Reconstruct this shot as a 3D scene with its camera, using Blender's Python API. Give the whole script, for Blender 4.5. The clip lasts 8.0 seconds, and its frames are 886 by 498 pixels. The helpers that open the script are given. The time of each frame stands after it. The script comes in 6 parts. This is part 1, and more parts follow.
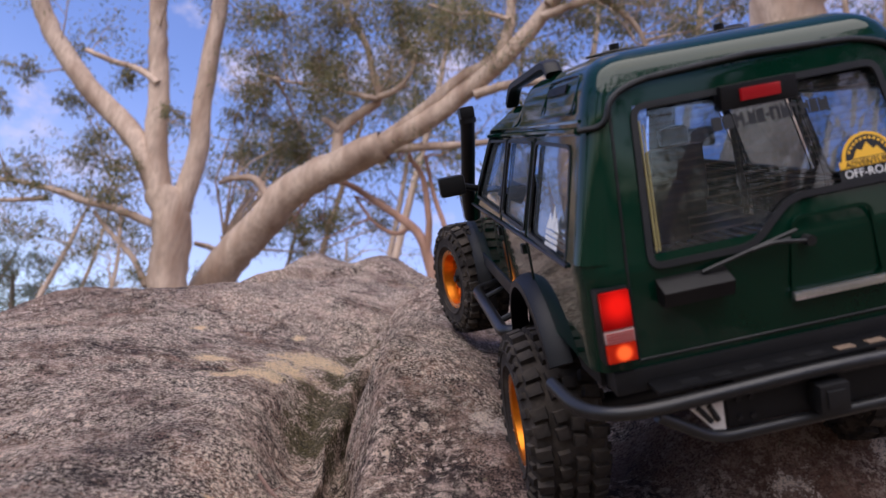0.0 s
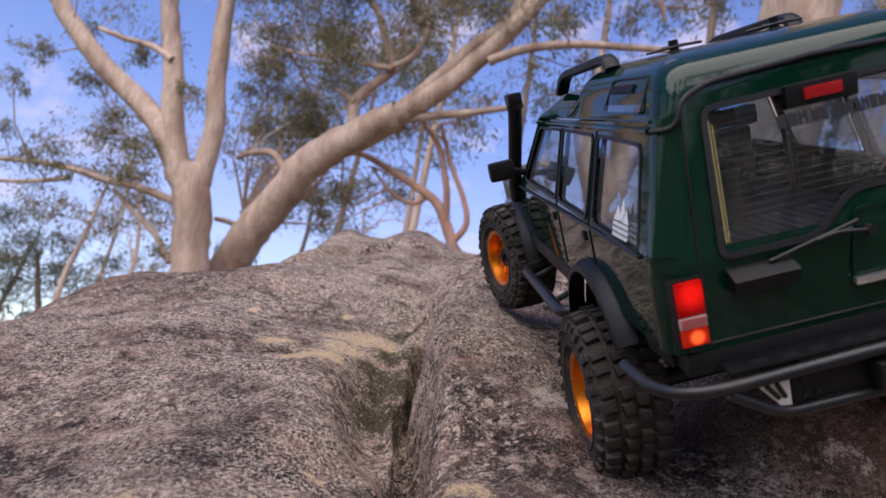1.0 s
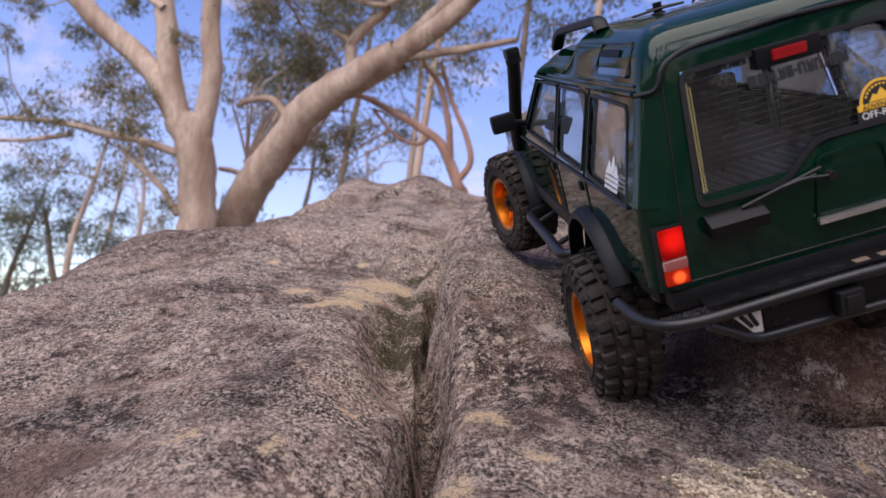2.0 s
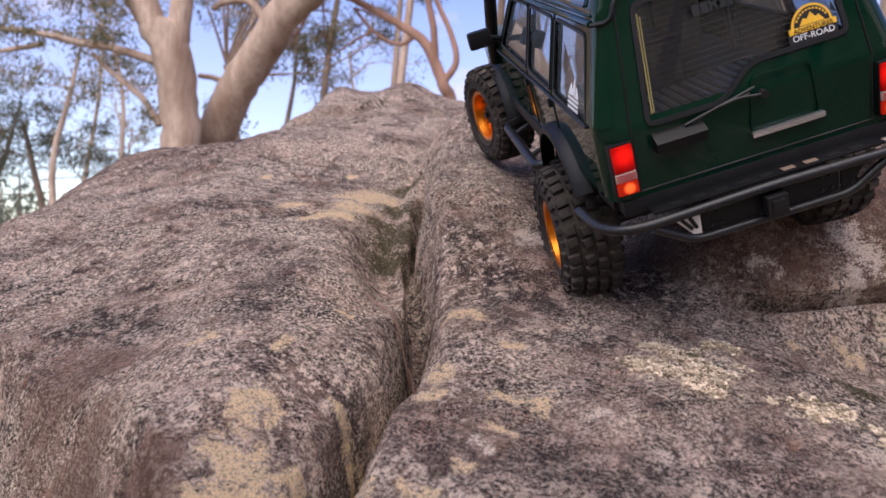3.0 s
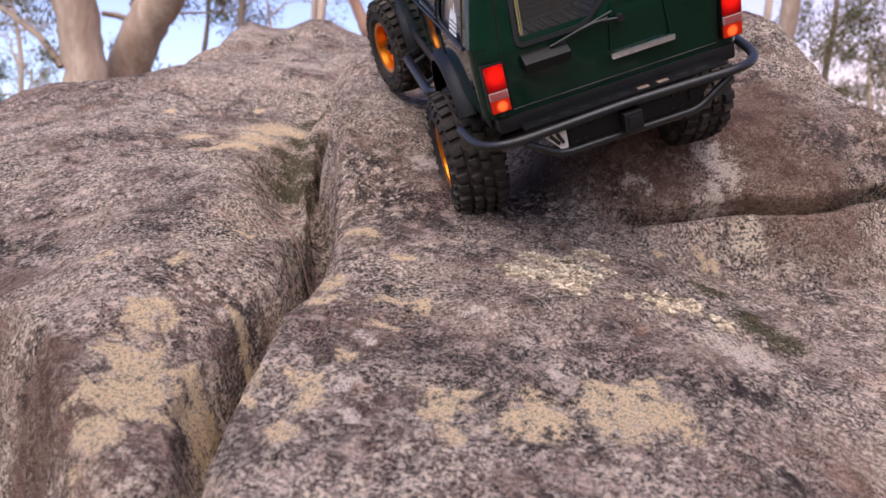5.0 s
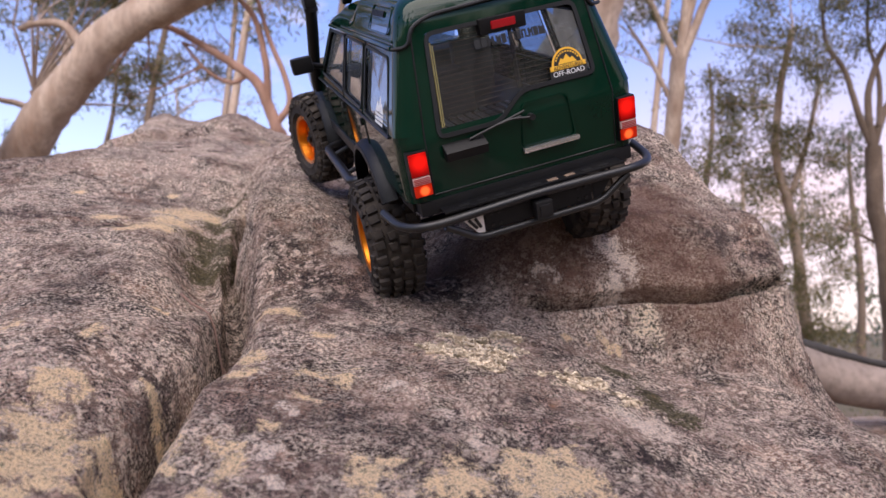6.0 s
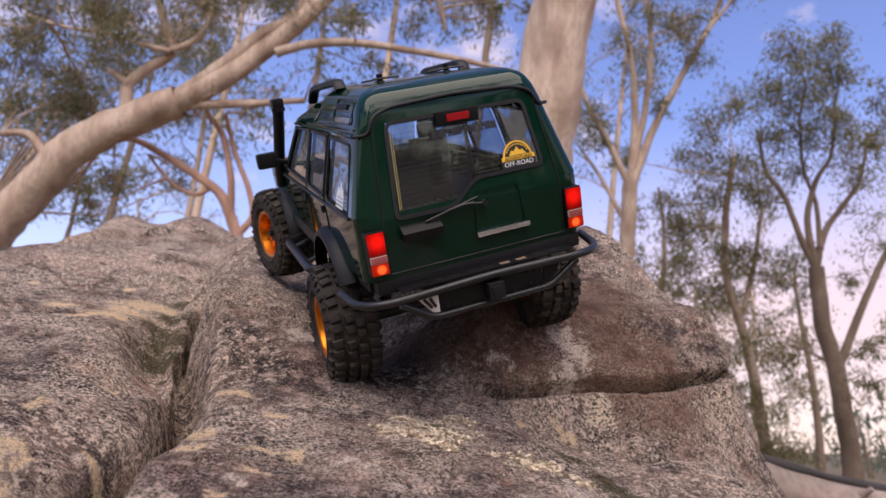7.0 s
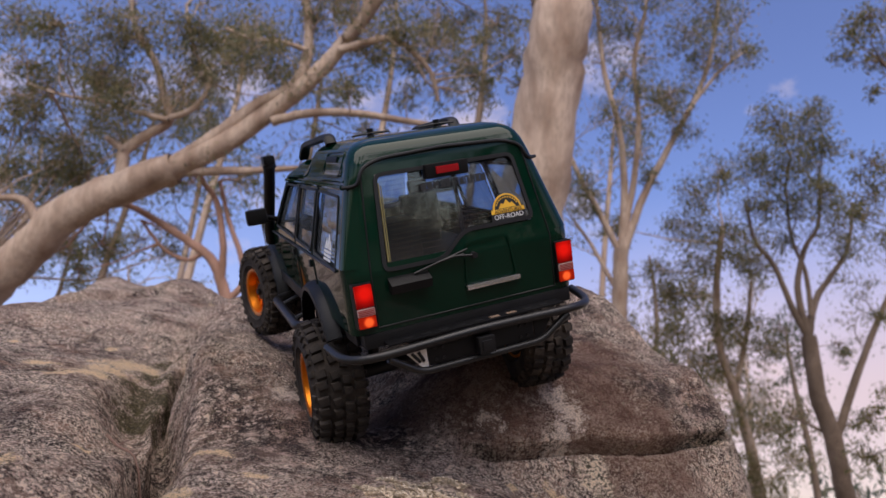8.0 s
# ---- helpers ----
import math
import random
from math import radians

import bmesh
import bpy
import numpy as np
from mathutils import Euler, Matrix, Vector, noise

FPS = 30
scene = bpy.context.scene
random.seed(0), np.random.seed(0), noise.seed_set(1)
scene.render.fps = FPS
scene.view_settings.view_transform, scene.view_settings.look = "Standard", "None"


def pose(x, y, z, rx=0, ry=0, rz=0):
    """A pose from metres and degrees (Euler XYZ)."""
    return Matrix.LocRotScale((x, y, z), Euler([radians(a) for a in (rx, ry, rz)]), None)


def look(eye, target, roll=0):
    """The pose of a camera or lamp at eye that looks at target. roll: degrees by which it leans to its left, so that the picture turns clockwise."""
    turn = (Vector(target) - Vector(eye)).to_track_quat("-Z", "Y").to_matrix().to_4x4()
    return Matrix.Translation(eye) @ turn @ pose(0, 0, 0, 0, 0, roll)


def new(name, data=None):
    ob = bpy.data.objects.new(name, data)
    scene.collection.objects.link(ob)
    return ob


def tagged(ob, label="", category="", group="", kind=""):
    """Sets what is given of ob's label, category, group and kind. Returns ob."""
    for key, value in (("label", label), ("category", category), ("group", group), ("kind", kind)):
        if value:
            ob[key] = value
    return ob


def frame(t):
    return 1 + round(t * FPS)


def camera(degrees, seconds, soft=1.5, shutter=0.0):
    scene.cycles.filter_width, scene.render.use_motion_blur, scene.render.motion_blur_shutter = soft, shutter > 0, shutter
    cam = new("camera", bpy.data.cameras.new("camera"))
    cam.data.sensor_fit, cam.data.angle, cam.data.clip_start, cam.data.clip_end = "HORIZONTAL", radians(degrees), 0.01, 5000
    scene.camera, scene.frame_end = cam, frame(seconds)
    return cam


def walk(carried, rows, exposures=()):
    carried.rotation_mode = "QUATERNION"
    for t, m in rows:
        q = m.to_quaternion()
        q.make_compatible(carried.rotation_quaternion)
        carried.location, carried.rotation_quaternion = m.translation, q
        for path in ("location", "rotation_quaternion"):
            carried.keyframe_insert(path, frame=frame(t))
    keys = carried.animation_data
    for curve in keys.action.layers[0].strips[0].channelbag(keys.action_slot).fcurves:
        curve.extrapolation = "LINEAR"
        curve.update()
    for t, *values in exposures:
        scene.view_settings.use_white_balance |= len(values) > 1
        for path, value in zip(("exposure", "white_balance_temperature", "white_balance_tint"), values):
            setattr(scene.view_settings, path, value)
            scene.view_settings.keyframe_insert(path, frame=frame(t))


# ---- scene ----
cam = camera(65.0, 8.0)
PATH = [
    (0, (-0.1288, 0.2800, 1.6766), (-0.1591, 2.2023, 2.2277), 9.02),
    (0.5, (-0.1412, 0.2691, 1.6746), (-0.1958, 2.2037, 2.1789), 8.32),
    (1, (-0.1621, 0.2519, 1.6787), (-0.2256, 2.1984, 2.1341), 7.70),
    (1.5, (-0.1647, 0.2339, 1.6797), (-0.2367, 2.1946, 2.0678), 6.42),
    (3, (-0.1579, 0.1531, 1.6837), (-0.1732, 2.1531, 1.6894), 3.19),
    (3.5, (-0.1405, 0.1435, 1.6871), (-0.1327, 2.1401, 1.5705), 2.66),
    (4, (-0.1300, 0.1321, 1.6808), (-0.0841, 2.1242, 1.5090), 2.25),
    (5.5, (-0.1343, 0.1107, 1.6572), (0.1864, 2.0837, 1.5929), 2.82),
    (6, (-0.1445, 0.1006, 1.6476), (0.3049, 2.0424, 1.8131), 3.29),
    (6.5, (-0.1440, 0.0907, 1.6315), (0.3592, 1.9934, 1.9868), 3.25),
    (7, (-0.1424, 0.0883, 1.6194), (0.3837, 1.9524, 2.1178), 3.55),
    (7.5, (-0.1403, 0.0903, 1.6109), (0.3878, 1.9223, 2.2150), 3.69),
    (8, (-0.1366, 0.0979, 1.6109), (0.3836, 1.9034, 2.2961), 3.71),
]
walk(cam, [(t, look(eye, target, roll)) for t, eye, target, roll in PATH],
     exposures=[(0.0, 0.12, 6500, 10), (1.5, 0.11, 6500, 10), (3.0, 0.33, 6650, 11), (4.0, 0.58, 6750, 12), (5.5, 0.46, 6550, 10), (6.5, 0.38, 6950, 12), (7.2, 0.17, 7050, 11), (8.0, -0.15, 6850, 9)])
cam.data.dof.use_dof = True
cam.data.dof.focus_distance = 0.54
cam.data.dof.aperture_fstop = 11.0

# ---- world and light ----
SUN_ELEVATION, SUN_AZIMUTH = 48.0, -160.0  # degrees; azimuth from +y towards +x
world = bpy.data.worlds.new("evening_sky")
scene.world = world
world.use_nodes = True
wn, wl = world.node_tree.nodes, world.node_tree.links
wn.clear()
w_out, w_bg = wn.new("ShaderNodeOutputWorld"), wn.new("ShaderNodeBackground")
w_sky = wn.new("ShaderNodeTexSky")
w_sky.sky_type, w_sky.sun_disc = "NISHITA", False
w_sky.sun_elevation, w_sky.sun_rotation = radians(SUN_ELEVATION), radians(SUN_AZIMUTH)
w_sky.air_density, w_sky.dust_density, w_sky.ozone_density = 1.0, 0.3, 5.0
w_co, w_map, w_cloud, w_ramp, w_mix = (wn.new(k) for k in ("ShaderNodeTexCoord", "ShaderNodeMapping", "ShaderNodeTexNoise", "ShaderNodeValToRGB", "ShaderNodeMixRGB"))
w_map.inputs["Scale"].default_value = (3.2, 3.2, 5.0)
w_map.inputs["Location"].default_value = (4.1, 1.3, 0.7)
w_cloud.inputs["Scale"].default_value, w_cloud.inputs["Detail"].default_value, w_cloud.inputs["Roughness"].default_value = 1.6, 7.0, 0.6
w_ramp.color_ramp.elements[0].position, w_ramp.color_ramp.elements[1].position = 0.53, 0.71
w_mix.inputs["Color2"].default_value = (6.0, 5.1, 5.8, 1)
wl.new(w_co.outputs["Generated"], w_map.inputs["Vector"])
wl.new(w_map.outputs["Vector"], w_cloud.inputs["Vector"])
w_drift = wn.new("ShaderNodeMath")  # the cloud thins out to both sides
w_drift.operation = "MULTIPLY_ADD"
w_drift.inputs[1].default_value = -0.14
wl.new(w_cloud.outputs["Fac"], w_drift.inputs[2])
wl.new(w_drift.outputs["Value"], w_ramp.inputs["Fac"])
wl.new(w_ramp.outputs["Color"], w_mix.inputs["Fac"])
w_hue = wn.new("ShaderNodeHueSaturation")
w_hue.inputs["Saturation"].default_value, w_hue.inputs["Hue"].default_value, w_hue.inputs["Value"].default_value = 1.02, 0.52, 1.55
wl.new(w_sky.outputs["Color"], w_hue.inputs["Color"])
wl.new(w_hue.outputs["Color"], w_mix.inputs["Color1"])
w_sep, w_low, w_haze = (wn.new(k) for k in ("ShaderNodeSeparateXYZ", "ShaderNodeMapRange", "ShaderNodeMixRGB"))
w_low.interpolation_type = "SMOOTHSTEP"
w_low.inputs["From Min"].default_value, w_low.inputs["From Max"].default_value = 0.44, 0.14
w_low.inputs["To Max"].default_value = 0.85
w_haze.inputs["Color2"].default_value = (6.2, 4.6, 4.8, 1)  # pale pink light low in the sky
wl.new(w_co.outputs["Generated"], w_sep.inputs["Vector"])
wl.new(w_sep.outputs["Z"], w_low.inputs["Value"])
w_aside = wn.new("ShaderNodeMath")
w_aside.operation = "ABSOLUTE"
wl.new(w_sep.outputs["X"], w_aside.inputs[0])
wl.new(w_aside.outputs["Value"], w_drift.inputs[0])
w_side, w_part = wn.new("ShaderNodeMapRange"), wn.new("ShaderNodeMath")
w_side.interpolation_type, w_part.operation = "SMOOTHSTEP", "MULTIPLY"
w_side.inputs["From Min"].default_value, w_side.inputs["From Max"].default_value = 0.22, 0.62
w_side.inputs["To Min"].default_value = 0.25
wl.new(w_sep.outputs["X"], w_side.inputs["Value"])
wl.new(w_side.outputs["Result"], w_part.inputs[0])
wl.new(w_low.outputs["Result"], w_part.inputs[1])
wl.new(w_part.outputs["Value"], w_haze.inputs["Fac"])
wl.new(w_mix.outputs["Color"], w_haze.inputs["Color1"])
wl.new(w_haze.outputs["Color"], w_bg.inputs["Color"])
wl.new(w_bg.outputs["Background"], w_out.inputs["Surface"])
w_bg.inputs["Strength"].default_value = 0.148

sun_data = bpy.data.lights.new("sun", "SUN")
sun_data.energy, sun_data.angle, sun_data.color = 4.4, radians(76), (1.0, 0.895, 0.79)
sun = new("sun", sun_data)
sun_way = Vector((math.sin(radians(SUN_AZIMUTH)) * math.cos(radians(SUN_ELEVATION)), math.cos(radians(SUN_AZIMUTH)) * math.cos(radians(SUN_ELEVATION)), math.sin(radians(SUN_ELEVATION))))
sun.matrix_world = look(sun_way * 20, (0, 0, 0))

# The outcrop climbs away from the start at this slope.
SLOPE = Matrix.Translation((0, 0, 1.5)) @ pose(0, 0, 0, 16.0) @ Matrix.Translation((0, 0, -1.427))


# ---- materials ----
def material(name, colour, rough=0.6, metal=0.0, grain=0.0, grain_scale=200.0, wear=0.0, wear_scale=12.0, bump=0.0, coat=0.0, spec=0.5, other=None, along=1.0):
    """A surface with a fine grain and a broader wear, both as changes of colour, and a relief from the grain."""
    m = bpy.data.materials.new(name)
    m.use_nodes = True
    n, l = m.node_tree.nodes, m.node_tree.links
    b = n["Principled BSDF"]
    b.inputs["Metallic"].default_value, b.inputs["Roughness"].default_value = metal, rough
    b.inputs["Coat Weight"].default_value, b.inputs["Coat Roughness"].default_value = coat, 0.04
    b.inputs["Specular IOR Level"].default_value = spec
    co = n.new("ShaderNodeTexCoord")
    fine, broad = n.new("ShaderNodeTexNoise"), n.new("ShaderNodeTexNoise")
    fine.inputs["Scale"].default_value, fine.inputs["Detail"].default_value = grain_scale, 4
    broad.inputs["Scale"].default_value, broad.inputs["Detail"].default_value = wear_scale, 5
    drawn = n.new("ShaderNodeMapping")
    drawn.inputs["Scale"].default_value = (1, 1, along)
    l.new(co.outputs["Object"], drawn.inputs["Vector"])
    for t in (fine, broad):
        l.new(drawn.outputs["Vector"], t.inputs["Vector"])
    other = other or tuple(min(1, c * 1.8 + 0.01) for c in colour)
    mix1, mix2 = n.new("ShaderNodeMixRGB"), n.new("ShaderNodeMixRGB")
    r1, r2 = n.new("ShaderNodeMapRange"), n.new("ShaderNodeMapRange")
    for r, tex, amount in ((r1, broad, wear), (r2, fine, grain)):
        r.inputs["From Min"].default_value, r.inputs["From Max"].default_value, r.inputs["To Max"].default_value = 0.42, 0.72, amount
        l.new(tex.outputs["Fac"], r.inputs["Value"])
    mix1.inputs["Color1"].default_value, mix1.inputs["Color2"].default_value = (*colour, 1), (*other, 1)
    mix2.inputs["Color2"].default_value = (*[c * 0.45 for c in colour], 1)
    l.new(r1.outputs["Result"], mix1.inputs["Fac"])
    l.new(mix1.outputs["Color"], mix2.inputs["Color1"])
    l.new(r2.outputs["Result"], mix2.inputs["Fac"])
    l.new(mix2.outputs["Color"], b.inputs["Base Color"])
    if wear:
        rr = n.new("ShaderNodeMapRange")
        rr.inputs["To Min"].default_value, rr.inputs["To Max"].default_value = max(0.02, rough - 0.12 * wear), min(1, rough + 0.25 * wear)
        l.new(broad.outputs["Fac"], rr.inputs["Value"])
        l.new(rr.outputs["Result"], b.inputs["Roughness"])
    if bump:
        bp = n.new("ShaderNodeBump")
        bp.inputs["Strength"].default_value, bp.inputs["Distance"].default_value = 1.0, bump
        l.new(fine.outputs["Fac"], bp.inputs["Height"])
        l.new(bp.outputs["Normal"], b.inputs["Normal"])
    return m


def glass(name, tint, rough=0.0, ior=1.45, pale_film=0.0):
    """A clear pane with a share of dull blue-grey film on it, standing in for reflected sky."""
    m = bpy.data.materials.new(name)
    m.use_nodes = True
    b = m.node_tree.nodes["Principled BSDF"]
    b.inputs["Base Color"].default_value = (*tint, 1)
    b.inputs["Transmission Weight"].default_value, b.inputs["Roughness"].default_value, b.inputs["IOR"].default_value = 1.0, rough, ior
    if pale_film:
        n, l = m.node_tree.nodes, m.node_tree.links
        film, mix, co, tex, r = (n.new(k) for k in ("ShaderNodeBsdfDiffuse", "ShaderNodeMixShader", "ShaderNodeTexCoord", "ShaderNodeTexNoise", "ShaderNodeMapRange"))
        film.inputs["Color"].default_value = (0.48, 0.53, 0.58, 1)
        tex.inputs["Scale"].default_value, tex.inputs["Detail"].default_value = 40, 8
        r.inputs["From Min"].default_value, r.inputs["From Max"].default_value = 0.35, 0.70
        r.inputs["To Min"].default_value, r.inputs["To Max"].default_value = pale_film * 0.8, pale_film * 1.3
        l.new(co.outputs["Object"], tex.inputs["Vector"])
        l.new(tex.outputs["Fac"], r.inputs["Value"])
        l.new(r.outputs["Result"], mix.inputs["Fac"])
        l.new(b.outputs["BSDF"], mix.inputs[1])
        l.new(film.outputs["BSDF"], mix.inputs[2])
        l.new(mix.outputs["Shader"], n["Material Output"].inputs["Surface"])
    return m


def glowing(name, colour, strength, base, rough=0.15):
    m = bpy.data.materials.new(name)
    m.use_nodes = True
    b = m.node_tree.nodes["Principled BSDF"]
    b.inputs["Base Color"].default_value, b.inputs["Roughness"].default_value = (*base, 1), rough
    b.inputs["Emission Color"].default_value, b.inputs["Emission Strength"].default_value = (*colour, 1), strength
    return m


def rock_material():
    """Weathered sandstone: grey-brown grain, dark film, pale and yellow lichen where the masks say, rusty stains."""
    m = bpy.data.materials.new("weathered_sandstone")
    m.use_nodes = True
    n, l = m.node_tree.nodes, m.node_tree.links
    b = n["Principled BSDF"]
    b.inputs["Roughness"].default_value, b.inputs["Specular IOR Level"].default_value = 0.92, 0.25
    co = n.new("ShaderNodeTexCoord")

    def tex(scale, detail=5, rough=0.6, kind="ShaderNodeTexNoise"):
        t = n.new(kind)
        t.inputs["Scale"].default_value = scale
        if kind == "ShaderNodeTexNoise":
            t.inputs["Detail"].default_value, t.inputs["Roughness"].default_value = detail, rough
        l.new(co.outputs["Object"], t.inputs["Vector"])
        return t

    def rng(src, a, z, to=1.0):
        r = n.new("ShaderNodeMapRange")
        r.inputs["From Min"].default_value, r.inputs["From Max"].default_value, r.inputs["To Max"].default_value = a, z, to
        l.new(src, r.inputs["Value"])
        return r.outputs["Result"]

    def over(below, colour, fac):
        x = n.new("ShaderNodeMixRGB")
        if isinstance(below, tuple):
            x.inputs["Color1"].default_value = (*below, 1)
        else:
            l.new(below, x.inputs["Color1"])
        x.inputs["Color2"].default_value = (*colour, 1)
        l.new(fac, x.inputs["Fac"])
        return x.outputs["Color"]

    def maths(op, a, c):
        x = n.new("ShaderNodeMath")
        x.operation = op
        for k, v in enumerate((a, c)):
            if isinstance(v, (int, float)):
                x.inputs[k].default_value = v
            else:
                l.new(v, x.inputs[k])
        return x.outputs[0]

    broad, mid, fine, sand = tex(14, 9, 0.72), tex(60, 9, 0.75), tex(560, 6, 0.7), tex(1500, 3)
    blotch, crust, pit = tex(4.9, 5, 0.6), tex(150, 10, 0.80), tex(700, 4, 0.6)
    colour = over((0.40, 0.257, 0.195), (0.056, 0.036, 0.031), rng(broad.outputs["Fac"], 0.46, 0.57))
    colour = over(colour, (0.15, 0.102, 0.092), rng(blotch.outputs["Fac"], 0.48, 0.60, 0.6))
    colour = over(colour, (0.71, 0.505, 0.41), rng(mid.outputs["Fac"], 0.505, 0.58, 0.88))
    rust = tex(10.3, 6, 0.65)
    colour = over(colour, (0.38, 0.17, 0.085), maths("MULTIPLY", rng(rust.outputs["Fac"], 0.54, 0.68, 0.65), rng(mid.outputs["Fac"], 0.40, 0.58)))
    colour = over(colour, (0.019, 0.014, 0.015), maths("MULTIPLY", rng(fine.outputs["Fac"], 0.485, 0.52, 0.97), rng(tex(31, 7, 0.75).outputs["Fac"], 0.34, 0.52)))
    dots = maths("MULTIPLY", rng(tex(75, 6, 0.7).outputs["Fac"], 0.63, 0.68, 0.85), rng(tex(9.1, 4, 0.6).outputs["Fac"], 0.42, 0.60))
    colour = over(colour, (0.52, 0.20, 0.075), dots)
    # pale crust: ragged small scabs, thick in some places and absent in others
    thick = tex(7.7, 5, 0.7)
    scab = maths("MULTIPLY", rng(crust.outputs["Fac"], 0.540, 0.555), rng(thick.outputs["Fac"], 0.42, 0.58, 0.88))
    colour = over(colour, (0.98, 0.78, 0.63), scab)
    speck = maths("MULTIPLY", rng(tex(380, 8, 0.8).outputs["Fac"], 0.515, 0.53, 0.97), maths("MULTIPLY", rng(tex(17, 8, 0.78).outputs["Fac"], 0.42, 0.51), rng(tex(5.5, 4, 0.6).outputs["Fac"], 0.34, 0.52)))
    colour = over(colour, (0.99, 0.80, 0.63), speck)
    stain = n.new("ShaderNodeAttribute")
    stain.attribute_name = "stain"
    film = rng(maths("ADD", stain.outputs["Fac"], maths("SUBTRACT", maths("MULTIPLY", mid.outputs["Fac"], 1.6), 0.8)), 0.30, 0.75, 0.68)
    colour = over(colour, (0.175, 0.088, 0.060), film)
    attr = n.new("ShaderNodeAttribute")
    attr.attribute_name = "lichen"
    sep = n.new("ShaderNodeSeparateColor")
    l.new(attr.outputs["Color"], sep.inputs["Color"])
    ragged = maths("ADD", maths("MULTIPLY", tex(110, 10, 0.82).outputs["Fac"], 4.2), maths("MULTIPLY", fine.outputs["Fac"], 2.2))
    gap = rng(pit.outputs["Fac"], 0.54, 0.60, 0.72)
    gap_wide = rng(tex(330, 5, 0.6).outputs["Fac"], 0.505, 0.555, 0.92)
    for out, tone, depth, thick_at, hollow in (("Red", (1.0, 0.75, 0.47), (0.27, 0.17, 0.10), 3.26, gap), ("Green", (1.0, 0.80, 0.60), (0.060, 0.050, 0.030), 3.25, gap_wide), ("Blue", (0.92, 0.75, 0.62), (0.28, 0.21, 0.19), 3.42, gap)):
        v = maths("ADD", sep.outputs[out], maths("SUBTRACT", ragged, thick_at))
        colour = over(colour, tone, rng(v, 0.44, 0.52, 0.97))
        colour = over(colour, depth, maths("MULTIPLY", rng(v, 0.35, 0.56), hollow))
    moss = n.new("ShaderNodeAttribute")
    moss.attribute_name = "moss"
    mossy = rng(maths("ADD", moss.outputs["Fac"], maths("SUBTRACT", ragged, 3.25)), 0.35, 0.60, 0.85)
    colour = over(colour, (0.095, 0.080, 0.030), mossy)
    colour = over(colour, (0.035, 0.028, 0.015), maths("MULTIPLY", mossy, gap_wide))
    l.new(colour, b.inputs["Base Color"])
    h = maths("ADD", maths("MULTIPLY", fine.outputs["Fac"], -1.0), maths("MULTIPLY", sand.outputs["Fac"], 0.35))
    h = maths("ADD", h, maths("MULTIPLY", mid.outputs["Fac"], 1.6))
    h = maths("ADD", h, maths("MULTIPLY", maths("ADD", sep.outputs["Red"], sep.outputs["Green"]), maths("MULTIPLY", pit.outputs["Fac"], -1.2)))
    bp = n.new("ShaderNodeBump")
    bp.inputs["Strength"].default_value, bp.inputs["Distance"].default_value = 1.0, 0.0075
    l.new(h, bp.inputs["Height"])
    l.new(bp.outputs["Normal"], b.inputs["Normal"])
    return m


ROCK = rock_material()
PAINT = material("dark_green_paint", (0.0006, 0.017, 0.009), 0.5, 0, 0.10, 900, 0.15, 14, 0, 1.0, 0.0)
PAINT.node_tree.nodes["Principled BSDF"].inputs["Coat IOR"].default_value = 1.36
BLACK = material("black_plastic", (0.004, 0.004, 0.005), 0.45, 0, 0.3, 700, 0.4, 30, 0.0001, 0, 0.25, (0.012, 0.011, 0.010))
STEEL = material("painted_steel_tube", (0.006, 0.006, 0.007), 0.36, 0.0, 0.2, 600, 0.5, 40, 0.0001, 0.1, 0.4, (0.022, 0.020, 0.018))
RUBBER = material("dusty_tyre_rubber", (0.022, 0.018, 0.016), 0.85, 0, 0.4, 500, 0.9, 60, 0.0003, 0, 0.25, (0.110, 0.088, 0.070))
CARCASS = material("dusty_tyre_wall", (0.030, 0.025, 0.022), 0.9, 0, 0.4, 500, 0.9, 50, 0.0002, 0, 0.2, (0.095, 0.076, 0.062))
TRIM = material("black_window_rubber", (0.005, 0.005, 0.006), 0.5, 0, 0.1, 500, 0.3, 60, 0, 0, 0.4, (0.012, 0.012, 0.012))
ORANGE = material("orange_anodised_metal", (0.72, 0.21, 0.012), 0.30, 0.8, 0.15, 400, 0.4, 60, 0, 0, 0.5, (0.60, 0.17, 0.015))
CHROME = material("worn_chrome", (0.62, 0.62, 0.63), 0.18, 0.9, 0.1, 300, 0.3, 50)
INSIDE = material("dark_interior_plastic", (0.03, 0.03, 0.032), 0.5, 0, 0.3, 300, 0.4, 40)
TRAY = material("grey_interior_tray", (0.30, 0.31, 0.33), 0.35, 0.2, 0.2, 300, 0.4, 40)
PANE = glass("smoked_window", (0.74, 0.81, 0.88), 0.0, 1.48, 0.014)
SIDE_PANE = glass("side_window", (0.60, 0.72, 0.82), 0.0, 2.9, 0.07)
WHITE_INK = material("white_print", (0.72, 0.72, 0.72), 0.6)
BLACK_INK = material("black_print", (0.008, 0.008, 0.009), 0.5)
YELLOW_INK = material("yellow_print", (0.75, 0.42, 0.03), 0.5)
WIRE_INK = material("heater_line_print", (0.10, 0.07, 0.05), 0.6)
YELLOW_STRIP = material("yellowed_edge_strip", (0.26, 0.22, 0.09), 0.6)


